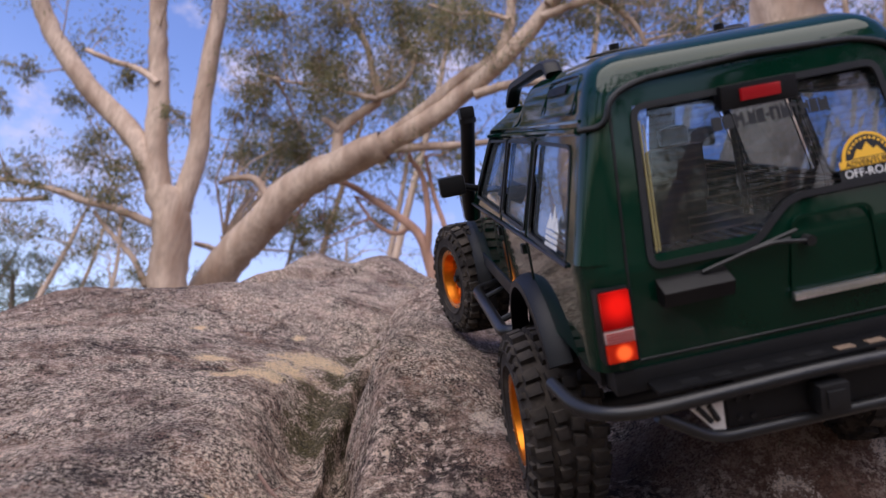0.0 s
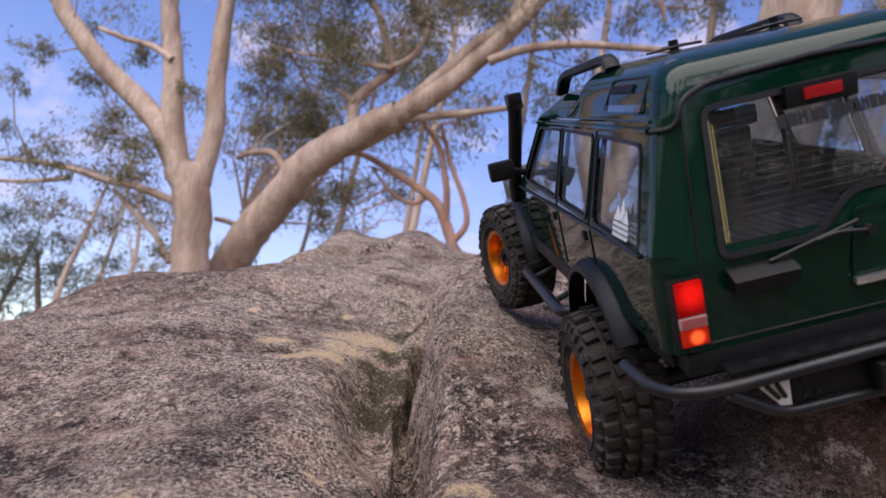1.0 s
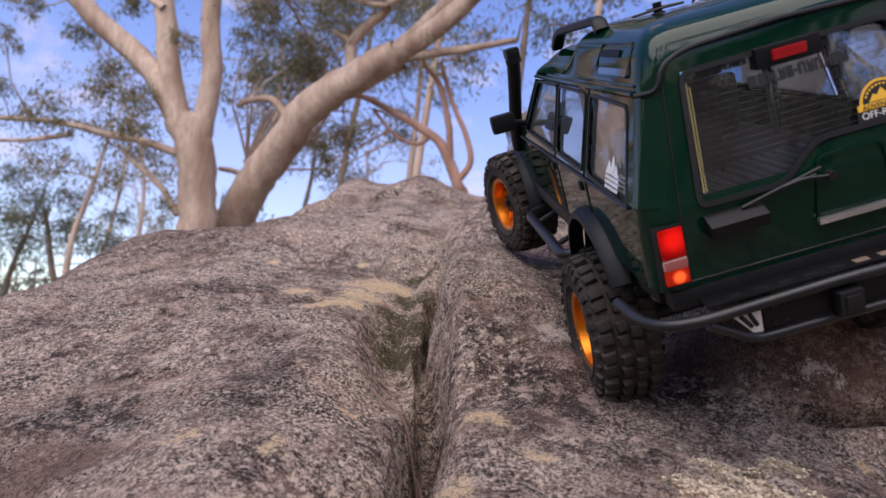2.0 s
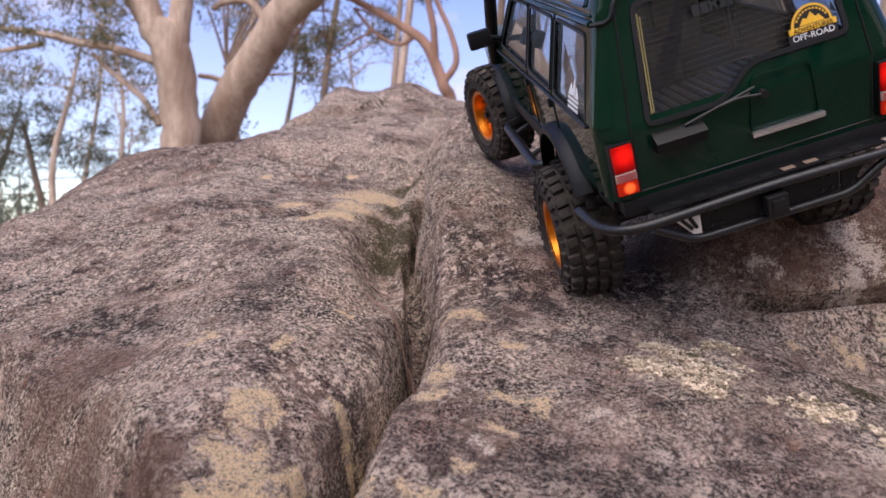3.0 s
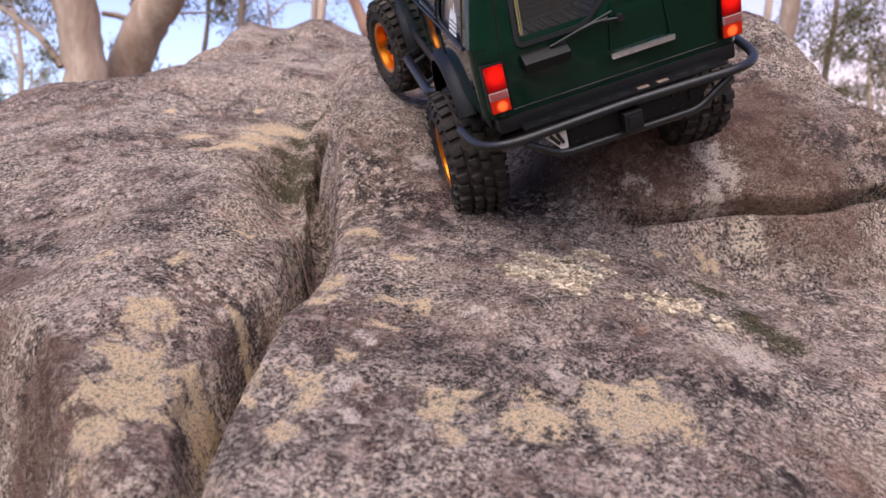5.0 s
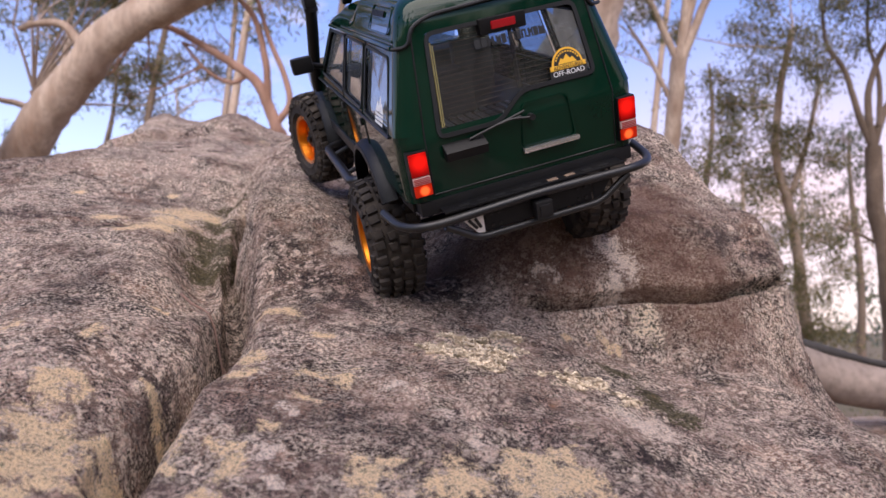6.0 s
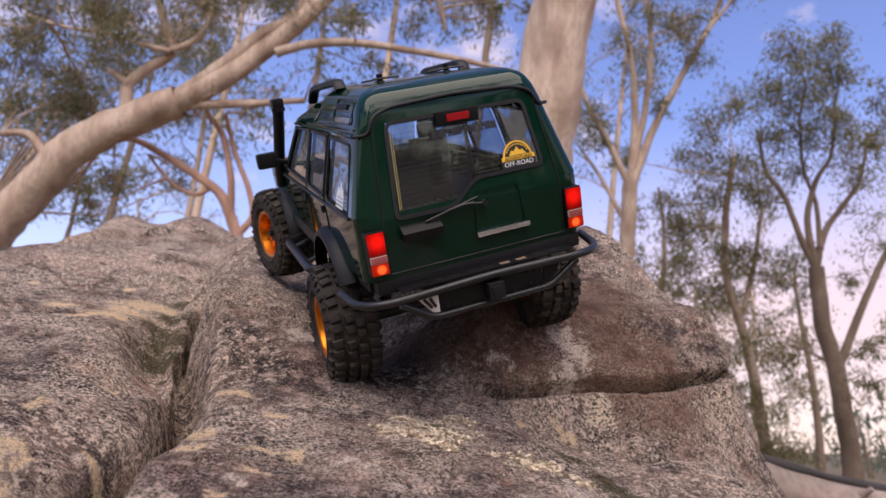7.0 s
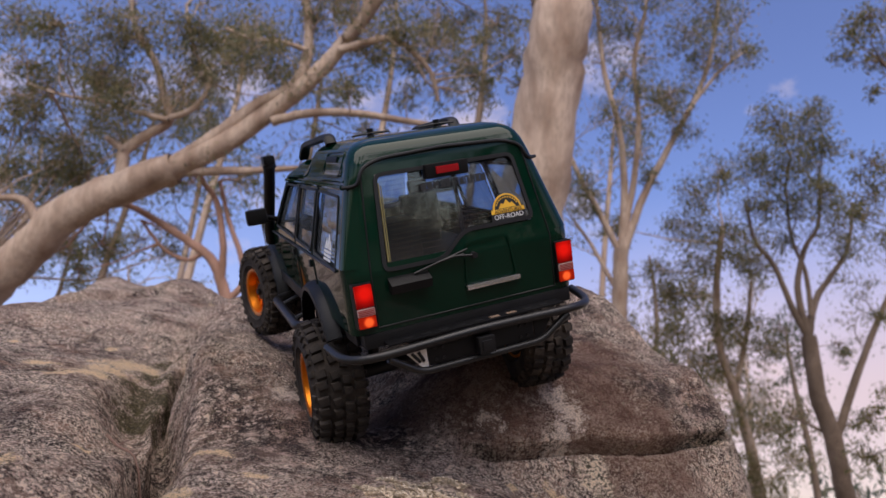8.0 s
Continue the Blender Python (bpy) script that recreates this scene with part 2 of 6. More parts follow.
def lamp_lens(name, edge, heart, low, high, glow_z, base, rim=0.0080, core=0.0005):
    """A lit lens without a bulb: its glow is painted into the emission, bright at one spot and dimmer towards the rim.
    """
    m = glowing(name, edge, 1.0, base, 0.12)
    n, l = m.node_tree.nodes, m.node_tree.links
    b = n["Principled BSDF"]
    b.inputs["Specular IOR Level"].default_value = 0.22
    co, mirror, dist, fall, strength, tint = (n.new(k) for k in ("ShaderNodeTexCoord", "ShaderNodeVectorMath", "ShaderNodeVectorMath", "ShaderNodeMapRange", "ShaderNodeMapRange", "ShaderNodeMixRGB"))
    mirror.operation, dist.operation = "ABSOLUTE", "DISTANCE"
    dist.inputs[1].default_value = (0.0815, 0.1280, glow_z)
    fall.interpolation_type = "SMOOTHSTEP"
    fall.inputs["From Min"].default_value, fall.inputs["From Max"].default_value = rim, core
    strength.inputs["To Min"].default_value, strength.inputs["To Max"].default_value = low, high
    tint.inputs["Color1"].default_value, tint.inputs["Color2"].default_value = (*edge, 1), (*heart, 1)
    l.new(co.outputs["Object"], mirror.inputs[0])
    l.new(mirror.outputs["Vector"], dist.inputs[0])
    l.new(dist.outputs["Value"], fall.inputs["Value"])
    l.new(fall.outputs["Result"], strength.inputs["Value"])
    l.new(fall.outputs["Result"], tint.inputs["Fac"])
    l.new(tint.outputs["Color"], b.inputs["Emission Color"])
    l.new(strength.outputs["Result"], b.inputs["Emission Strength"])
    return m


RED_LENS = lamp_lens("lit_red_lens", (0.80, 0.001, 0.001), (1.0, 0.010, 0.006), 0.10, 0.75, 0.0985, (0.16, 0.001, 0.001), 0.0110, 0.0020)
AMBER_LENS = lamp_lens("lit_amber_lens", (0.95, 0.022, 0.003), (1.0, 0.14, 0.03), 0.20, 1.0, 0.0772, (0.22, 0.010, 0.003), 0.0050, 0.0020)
DULL_RED = glowing("dim_red_lens", (1.0, 0.01, 0.02), 0.06, (0.22, 0.006, 0.010))
CLEAR_LENS = material("clear_lens_with_ribs", (0.50, 0.33, 0.30), 0.15, 0, 0.2, 600)
BARE = material("bare_metal_plate", (0.62, 0.58, 0.54), 0.4, 0.3, 0.2, 300, 0.3, 60)
BARK = material("pale_gum_bark", (0.51, 0.385, 0.30), 0.8, 0, 0.55, 30, 1.0, 5.0, 0.006, 0, 0.3, (0.27, 0.175, 0.125), 0.22)
BARK_DARK = material("grey_brown_bark", (0.16, 0.115, 0.085), 0.9, 0, 0.4, 30, 0.7, 2.5, 0.004, 0, 0.2, (0.30, 0.22, 0.17))
BARK_PINK = material("pink_gum_bark", (0.46, 0.27, 0.20), 0.8, 0, 0.4, 30, 0.8, 6, 0.003, 0, 0.3, (0.27, 0.15, 0.10), 0.25)
SOIL = material("dry_ground", (0.17, 0.13, 0.09), 0.95, 0, 0.4, 6, 0.7, 0.4, 0.01, 0, 0.2, (0.10, 0.10, 0.055))
FLAKE = material("pale_leafy_lichen", (0.66, 0.54, 0.41), 0.9, 0, 0.5, 900, 1.0, 160, 0.0003, 0, 0.2, (0.15, 0.12, 0.075))
TWIG = material("dry_twig", (0.16, 0.095, 0.075), 0.85, 0, 0.3, 300, 0.5, 40)
LOG_WOOD = material("weathered_grey_wood", (0.20, 0.155, 0.13), 0.85, 0, 0.5, 26, 0.8, 5, 0.004, 0, 0.2, (0.32, 0.25, 0.21))
DRY_ROOT = material("black_burnt_log", (0.03, 0.026, 0.024), 0.9, 0, 0.3, 60, 0.5, 8, 0.003)


# ---- mesh helpers ----
def part(name, bm, mat, parent=None, label="", smooth=True):
    """One mesh object from a bmesh, under a thing or a part."""
    bmesh.ops.recalc_face_normals(bm, faces=bm.faces[:])
    me = bpy.data.meshes.new(name)
    bm.to_mesh(me)
    bm.free()
    if smooth:
        me.shade_smooth()
        me.set_sharp_from_angle(angle=radians(38))
    me.materials.append(mat)
    ob = new(name, me)
    ob.parent = parent
    return tagged(ob, label)


def raw(name, verts, faces, mat, parent=None, label="", smooth=True):
    """One mesh object from plain lists, for large counts."""
    me = bpy.data.meshes.new(name)
    me.from_pydata(verts, [], faces)
    me.update()
    if smooth:
        me.shade_smooth()
    me.materials.append(mat)
    ob = new(name, me)
    ob.parent = parent
    return tagged(ob, label)


def box(bm, lo, hi, bevel=0.0, m=None):
    made = bmesh.ops.create_cube(bm, size=1.0)["verts"]
    for v in made:
        v.co = Vector([(lo[k] + hi[k]) / 2 + v.co[k] * (hi[k] - lo[k]) for k in range(3)])
    if bevel:
        edges = list({e for v in made for e in v.link_edges})
        made = bmesh.ops.bevel(bm, geom=edges, offset=bevel, segments=2, profile=0.7, affect="EDGES")["verts"]
    if m is not None:
        bmesh.ops.transform(bm, matrix=m, verts=[v for v in made if v.is_valid])
    return made


def tube(bm, points, radii, seg=10, caps=True):
    """A round bar through points, with a radius at each."""
    pts = [Vector(p) for p in points]
    radii = [radii] * len(pts) if isinstance(radii, (int, float)) else radii
    rings, side = [], None
    for k, p in enumerate(pts):
        way = (pts[min(k + 1, len(pts) - 1)] - pts[max(k - 1, 0)]).normalized()
        if side is None:
            side = way.orthogonal().normalized()
        side = (side - way * side.dot(way)).normalized()
        other = way.cross(side)
        rings.append([bm.verts.new(p + radii[k] * (side * math.cos(a) + other * math.sin(a))) for a in (2 * math.pi * j / seg for j in range(seg))])
    for a, b in zip(rings, rings[1:]):
        for j in range(seg):
            bm.faces.new((a[j], a[(j + 1) % seg], b[(j + 1) % seg], b[j]))
    if caps:
        bm.faces.new(rings[0][::-1])
        bm.faces.new(rings[-1])


def rounded(points, r, steps=5, closed=False):
    """A line through points with its corners rounded by about r."""
    pts, out = [Vector(p) for p in points], []
    n = len(pts)
    for k, p in enumerate(pts):
        if not closed and k in (0, n - 1):
            out.append(p)
            continue
        a, b = pts[k - 1] - p, pts[(k + 1) % n] - p
        ra, rb = min(r, a.length * 0.48), min(r, b.length * 0.48)
        s, e = p + a.normalized() * ra, p + b.normalized() * rb
        for j in range(steps + 1):
            u = j / steps
            out.append(s * (1 - u) ** 2 + p * 2 * u * (1 - u) + e * u * u)
    return out


def ribbon(bm, loop, normal, width, depth):
    """A closed flat frame along loop: width across (inwards), depth along normal."""
    n, nv = len(loop), Vector(normal).normalized()
    rows = []
    for k, p in enumerate(loop):
        way = (loop[(k + 1) % n] - loop[k - 1]).normalized()
        inw = nv.cross(way)
        rows.append([bm.verts.new(q) for q in (p, p + inw * width, p + inw * width + nv * depth, p + nv * depth)])
    for a, b in zip(rows, rows[1:] + rows[:1]):
        for j in range(4):
            bm.faces.new((a[j], a[(j + 1) % 4], b[(j + 1) % 4], b[j]))


def slab(bm, loop, offset):
    """A plate: the polygon loop and its copy moved by offset, closed round."""
    off = Vector(offset)
    a = [bm.verts.new(p) for p in loop]
    b = [bm.verts.new(Vector(p) + off) for p in loop]
    bm.faces.new(a)
    bm.faces.new(b[::-1])
    for k in range(len(a)):
        bm.faces.new((a[k], b[k], b[(k + 1) % len(a)], a[(k + 1) % len(a)]))


def lathe(bm, profile, axis_x, seg=40, centre=(0, 0)):
    """Turn (offset along x, radius) pairs round the x axis."""
    rings = []
    for dx, r in profile:
        rings.append([bm.verts.new((axis_x + dx, centre[0] + r * math.cos(a), centre[1] + r * math.sin(a))) for a in (2 * math.pi * j / seg for j in range(seg))])
    for a, b in zip(rings, rings[1:]):
        for j in range(seg):
            bm.faces.new((a[j], a[(j + 1) % seg], b[(j + 1) % seg], b[j]))


# ---- the outcrop ----
def sstep(a, b, v):
    u = np.clip((v - a) / (b - a), 0, 1)
    return u * u * (3 - 2 * u)


def hash2(i, j, s):
    n = (i.astype(np.int64) * 374761393 + j.astype(np.int64) * 668265263 + s * 1442695041) & 0x7FFFFFFF
    n = ((n ^ (n >> 13)) * 1274126177) & 0x7FFFFFFF
    return ((n ^ (n >> 16)) & 0xFFFF) / 65535.0


def vnoise(x, y, s=0):
    """Smooth value noise in -1..1 on arrays."""
    i, j = np.floor(x), np.floor(y)
    u, v = x - i, y - j
    u, v = u * u * u * (u * (6 * u - 15) + 10), v * v * v * (v * (6 * v - 15) + 10)
    a, b = hash2(i, j, s), hash2(i + 1, j, s)
    c, d = hash2(i, j + 1, s), hash2(i + 1, j + 1, s)
    return 2 * ((a * (1 - u) + b * u) * (1 - v) + (c * (1 - u) + d * u) * v) - 1


def fbm(x, y, octaves, s=0):
    total, amp = 0 * x, 1.0
    for k in range(octaves):
        total = total + amp * vnoise(x * 2**k + 17.3 * k, y * 2**k - 9.1 * k, s + k)
        amp *= 0.5
    return total


CRACK_Y = (-0.4, 0.25, 0.33, 0.40, 0.46, 0.50, 0.545, 0.62, 0.72, 0.88, 1.04, 1.25, 1.60, 2.4)
CRACK_X = (-0.17, -0.190, -0.200, -0.206, -0.209, -0.207, -0.200, -0.182, -0.179, -0.190, -0.198, -0.175, -0.08, 0.1)


def rock_height(x, y):
    """Top of the outcrop: two slabs with a cleft between them, a blunt block to the right and a hump behind."""
    wob = 0.008 * vnoise(x * 9, y * 9, 40) + 0.0012 * vnoise(x * 25, y * 25, 41)
    d = x + wob - np.interp(y, CRACK_Y, CRACK_X)
    right = 1.369 - 0.020 * sstep(0.55, 0.25, y) - 0.15 * sstep(0.3, -0.5, y)
    right = right - 0.027 * sstep(0.02, 0.20, x) * sstep(1.0, 0.75, y)
    step = np.maximum(0.056 * sstep(0.84, 1.03, y) * sstep(0.25, -0.02, x), 0.066 * sstep(0.71, 0.90, y) * sstep(0.03, -0.13, x))
    right = right + step + 0.012 * sstep(1.05, 1.5, y) - 0.05 * sstep(0.27, 0.40, x) * sstep(0.80, 0.66, y)
    left = 1.379 + 0.004 * sstep(0.6, 1.0, y) - 0.010 * sstep(0.62, 0.48, y) - 0.035 * sstep(0.50, 0.28, y) - 0.30 * sstep(0.36, -0.4, y)
    left = left - 0.055 * sstep(-0.28, -0.46, x) * sstep(0.90, 0.60, y) - 0.022 * sstep(-0.42, -0.62, x) - 0.25 * sstep(-0.60, -1.05, x)
    brow = np.interp(x, (-0.8, -0.5, -0.415, -0.32, -0.253, -0.2), (0.74, 0.69, 0.63, 0.534, 0.435, 0.385)) + 0.012 * vnoise(x * 14, y * 14, 46)
    left = left - 0.10 * sstep(brow, brow - 0.08, y)
    mix = sstep(-0.030, 0.013, d)
    h = left * (1 - mix) + right * mix
    deep = sstep(1.16, 1.02, y) * (0.35 + 0.65 * sstep(0.40, 0.56, y))
    h = h - deep * (np.where(d > 0, 0.020, 0.020) * np.exp(-((d / np.where(d > 0, 0.014, 0.046)) ** 2)) + 0.072 * np.exp(-((d / 0.0095) ** 2)))
    h = h - 0.030 * np.exp(-(((d + 0.034) / 0.026) ** 2 + ((y - 0.84) / 0.11) ** 2))
    h = h - 0.016 * sstep(1.0, 1.2, y) * np.exp(-(((d + 0.03) / 0.05) ** 2)) * sstep(2.2, 1.4, y)
    # the block to the right
    front = 0.655 + 0.030 * sstep(0.16, 0.05, x) + 0.010 * vnoise(x * 7, y * 7, 44)
    block = sstep(front, front + 0.145, y) * sstep(-0.01, 0.13, x) * sstep(0.405, 0.325, x + 0.10 * (y - 0.90))
    h = h + block * (0.122 + 0.02 * sstep(0.85, 1.1, y))
    h = h + 0.050 * np.exp(-(((x - 0.30) / 0.09) ** 2 + ((y - 1.0) / 0.14) ** 2))
    h = h + 0.010 * np.exp(-(((x + 0.062) / 0.05) ** 2 + ((y - 0.757) / 0.05) ** 2))
    h = h + 0.016 * np.exp(-(((x - 0.375) / 0.035) ** 2 + ((y - 0.79) / 0.04) ** 2))
    h = h + 0.03 * sstep(0.20, 0.30, x) * sstep(0.56, 0.40, x) * sstep(0.70, 0.82, y) * (1 - block)
    # the fall on the far right
    edge = x - 0.398 - 0.10 * sstep(0.85, 0.45, y) + 0.1 * sstep(1.0, 1.6, y)
    h = h - 0.11 * sstep(-0.03, 0.07, edge) - 0.55 * sstep(0.06, 0.5, edge) - 0.4 * sstep(0.4, 1.6, edge)
    # hump behind, then down to the ground
    h = h + 0.038 * sstep(1.12, 1.32, y)
    h = h + 0.048 * np.exp(-(((x + 0.445) / 0.062) ** 2 + ((y - 1.92) / 0.26) ** 2)) + 0.062 * np.exp(-(((x + 0.285) / 0.085) ** 2 + ((y - 1.95) / 0.28) ** 2)) + 0.02 * np.exp(-(((x + 0.12) / 0.10) ** 2 + ((y - 1.9) / 0.3) ** 2))
    h = h - 0.075 * sstep(-0.45, -0.56, x) * sstep(1.25, 1.6, y)
    h = h - 0.02 * sstep(1.2, 1.6, y) * sstep(-0.3, -0.7, x)
    h = h - 1.5 * sstep(2.4, 4.2, y + 0.4 * (x + 0.3) ** 2) - 1.3 * sstep(-0.9, -2.6, x) - 1.3 * sstep(0.2, -2.4, y) * 0.8
    return h


# lichen as (x, y, radius): yellow crust beside the cleft, on the slabs, cream tufts, pale crust, dark moss
STAIN_PATCHES = [(0.008, 0.835, 0.025), (0.052, 0.805, 0.028), (0.090, 0.777, 0.025), (0.125, 0.767, 0.029), (0.177, 0.782, 0.034), (0.234, 0.813, 0.035), (0.080, 0.808, 0.032), (0.226, 0.732, 0.027),
                 (0.257, 0.717, 0.027), (0.211, 0.758, 0.031), (-0.403, 0.618, 0.024), (-0.306, 0.488, 0.016), (-0.267, 0.450, 0.009), (-0.372, 0.543, 0.021), (-0.288, 0.463, 0.015)]
YELLOW_BY_CLEFT = [(-0.264, 0.547, 0.008), (-0.264, 0.531, 0.007), (-0.244, 0.536, 0.005), (-0.258, 0.495, 0.011), (-0.251, 0.505, 0.006), (-0.256, 0.469, 0.010), (-0.246, 0.474, 0.008), (-0.259, 0.464, 0.009),
                   (-0.246, 0.453, 0.007), (-0.253, 0.437, 0.008), (-0.223, 0.494, 0.006), (-0.223, 0.475, 0.005), (-0.231, 0.492, 0.005), (-0.237, 0.469, 0.005), (-0.229, 0.455, 0.005), (-0.179, 0.591, 0.009),
                   (-0.187, 0.570, 0.007), (-0.195, 0.551, 0.007), (-0.210, 0.563, 0.005), (-0.157, 0.608, 0.006), (-0.177, 0.614, 0.006), (-0.186, 0.576, 0.005), (-0.158, 0.594, 0.008), (-0.164, 0.566, 0.005),
                   (-0.143, 0.503, 0.005)]
YELLOW_ON_SLABS = [(-0.120, 0.571, 0.006), (-0.102, 0.566, 0.006), (-0.092, 0.580, 0.005), (-0.118, 0.535, 0.005), (-0.163, 0.456, 0.007), (-0.169, 0.475, 0.005), (-0.200, 0.483, 0.007), (-0.203, 0.470, 0.008),
                   (-0.219, 0.484, 0.006), (-0.168, 0.432, 0.005), (-0.101, 0.467, 0.005), (-0.097, 0.452, 0.007), (-0.085, 0.464, 0.005), (-0.093, 0.435, 0.007), (-0.046, 0.453, 0.012), (-0.059, 0.443, 0.008),
                   (-0.013, 0.456, 0.008), (0.001, 0.450, 0.012), (0.016, 0.447, 0.010), (-0.012, 0.474, 0.007), (-0.002, 0.468, 0.006), (0.018, 0.474, 0.007), (-0.141, 0.698, 0.009), (-0.111, 0.646, 0.005),
                   (-0.311, 0.609, 0.006)]
YELLOW_FAR = [(-0.286, 0.934, 0.016), (-0.270, 0.983, 0.019), (-0.251, 1.064, 0.023), (-0.234, 1.050, 0.012), (-0.267, 1.052, 0.019), (-0.338, 0.967, 0.011), (-0.302, 0.916, 0.010), (-0.112, 0.647, 0.005),
              (-0.136, 0.688, 0.006), (0.113, 0.688, 0.005), (0.152, 0.688, 0.005), (-0.234, 0.681, 0.005), (-0.257, 0.606, 0.005), (-0.216, 1.130, 0.007), (-0.296, 1.166, 0.007), (-0.414, 1.135, 0.007),
              (-0.197, 1.707, 0.011)]
TUFT_PATCHES = [(-0.015, 0.619, 0.011), (0.007, 0.642, 0.012), (0.019, 0.623, 0.012), (0.006, 0.601, 0.010), (0.041, 0.661, 0.007), (-0.005, 0.605, 0.007), (0.057, 0.585, 0.005), (0.071, 0.579, 0.005),
                (0.083, 0.602, 0.006), (0.097, 0.596, 0.006), (0.103, 0.582, 0.005), (0.108, 0.569, 0.005), (0.192, 0.706, 0.008), (-0.175, 0.593, 0.005), (-0.191, 0.560, 0.005)]
PALE_PATCHES = [(-0.087, 0.820, 0.012), (0.102, 0.527, 0.016), (0.088, 0.534, 0.009), (0.112, 0.519, 0.009), (-0.137, 0.518, 0.005), (-0.140, 0.468, 0.005), (-0.141, 0.448, 0.005), (-0.201, 0.511, 0.005),
                (-0.069, 0.559, 0.005), (-0.218, 0.510, 0.005), (-0.272, 0.558, 0.005), (-0.031, 0.484, 0.005), (-0.043, 0.521, 0.005), (0.172, 0.759, 0.013), (0.182, 0.752, 0.011), (0.165, 0.764, 0.008),
                (0.164, 0.729, 0.009), (0.099, 0.748, 0.008)]
MOSS_PATCHES = [(0.142, 0.581, 0.011), (0.152, 0.569, 0.011), (0.143, 0.597, 0.007), (0.132, 0.639, 0.011), (-0.226, 0.956, 0.017), (-0.215, 0.933, 0.019), (-0.224, 0.889, 0.014), (-0.223, 1.018, 0.015),
                (-0.212, 0.877, 0.012), (-0.214, 1.145, 0.013), (-0.223, 1.126, 0.015)]


def outcrop():
    def line(lo, a, z, hi, fine, coarse):
        def far(start, end):
            out, step, p = [], fine, start
            while abs(end - p) > 1e-9 and abs(end - start) > abs(p - start):
                step = min(step * 1.055, coarse)
                p += step if end > start else -step
                out.append(p)
            return out
        return np.array(far(a, lo)[::-1] + list(np.arange(a, z, fine)) + far(z, hi))

    # columns lie closer at the cleft and bend along with it
    us, ys = line(-4.0, -0.62, 0.52, 4.0, 0.0028, 0.12), line(-3.0, 0.24, 1.15, 5.5, 0.0028, 0.12)
    us = np.concatenate([us[us < -0.2345], np.arange(-0.234, -0.166, 0.0011), us[us > -0.1655]])
    xs = us
    gu, gy = np.meshgrid(us, ys)
    cx = np.interp(gy, CRACK_Y, CRACK_X)
    bend = np.clip(cx - 0.008 * vnoise(cx * 9, gy * 9, 40) + 0.20, -0.12, 0.12)
    gx = gu + bend * sstep(0.42, 0.05, np.abs(gu + 0.20))
    z = rock_height(gx, gy)
    e = 0.002
    sx, sy = (rock_height(gx + e, gy) - rock_height(gx - e, gy)) / (2 * e), (rock_height(gx, gy + e) - rock_height(gx, gy - e)) / (2 * e)
    nn = np.sqrt(1 + sx**2 + sy**2)
    near = sstep(2.6, 1.0, np.hypot(gx, gy - 0.7))
    ax, ay, az = (np.abs(v / nn) ** 3 for v in (sx, sy, 1.0))

    def grain(scale, octaves, seed):
        """The same grain on level and steep faces: laid on from three sides."""
        sides = ax * fbm(gy * scale, z * scale, octaves, seed) + ay * fbm(gx * scale, z * scale, octaves, seed + 1) + az * fbm(gx * scale, gy * scale, octaves, seed + 2)
        return sides / (ax + ay + az)

    bulge = 0.010 * fbm(gx * 6, gy * 6, 2, 3) + 0.0060 * grain(22, 3, 9) + near * 0.0036 * grain(90, 3, 21)
    bulge = bulge * (1 - 0.6 * near) + (1 - near) * 0.03 * fbm(gx * 3, gy * 3, 4, 30)
    # a long parting across the front of the block
    along = z - (np.interp(gx, (0.10, 0.18, 0.25, 0.315, 0.4), (1.383, 1.393, 1.399, 1.409, 1.420)) + 0.0012 * vnoise(gx * 30, gy * 30, 5))
    cut = np.exp(-((along / 0.0034) ** 2)) * sstep(0.06, 0.10, gx) * sstep(0.43, 0.36, gx) * sstep(0.62, 0.70, gy) * sstep(1.05, 0.95, gy)
    bulge = bulge - 0.028 * cut + 0.003 * np.exp(-(((along - 0.014) / 0.012) ** 2)) * sstep(0.10, 0.16, gx) * sstep(0.40, 0.33, gx) * sstep(0.62, 0.70, gy) * sstep(1.05, 0.95, gy)
    # a parting along the hump behind
    seam = gy - np.interp(gx, (-0.62, -0.467, -0.40, -0.30, -0.2), (1.40, 1.50, 1.625, 1.71, 1.75)) + 0.012 * vnoise(gx * 25, gy * 25, 6)
    bulge = bulge - 0.022 * np.exp(-((seam / 0.020) ** 2)) * sstep(-0.66, -0.52, gx) * sstep(-0.20, -0.32, gx) + 0.012 * np.exp(-(((seam - 0.05) / 0.05) ** 2)) * sstep(-0.66, -0.52, gx) * sstep(-0.16, -0.32, gx)
    px, py, pz = gx - sx / nn * bulge, gy - sy / nn * bulge, z + bulge / nn
    verts = np.stack([px, py, pz], -1).reshape(-1, 3)
    w = len(xs)
    i, j = np.meshgrid(np.arange(len(xs) - 1), np.arange(len(ys) - 1))
    a = (j * w + i).ravel()
    faces = np.stack([a, a + 1, a + 1 + w, a + w], 1)
    me = bpy.data.meshes.new("sandstone_outcrop")
    me.from_pydata(verts.tolist(), [], faces.tolist())
    me.update()
    me.shade_smooth()
    masks = np.zeros((verts.shape[0], 4), np.float32)
    masks[:, 3] = 1
    for k, patches in enumerate((YELLOW_BY_CLEFT + YELLOW_ON_SLABS + YELLOW_FAR, TUFT_PATCHES, PALE_PATCHES)):
        best = 0 * gx
        for cx, cy, r in patches:
            dd = np.hypot(gx - cx + 0.007 * fbm(gx * 70, gy * 70, 3, 60 + k), gy - cy + 0.007 * fbm(gx * 70, gy * 70, 3, 70 + k)) / (r * (1.5, 1.9, 1.5)[k])
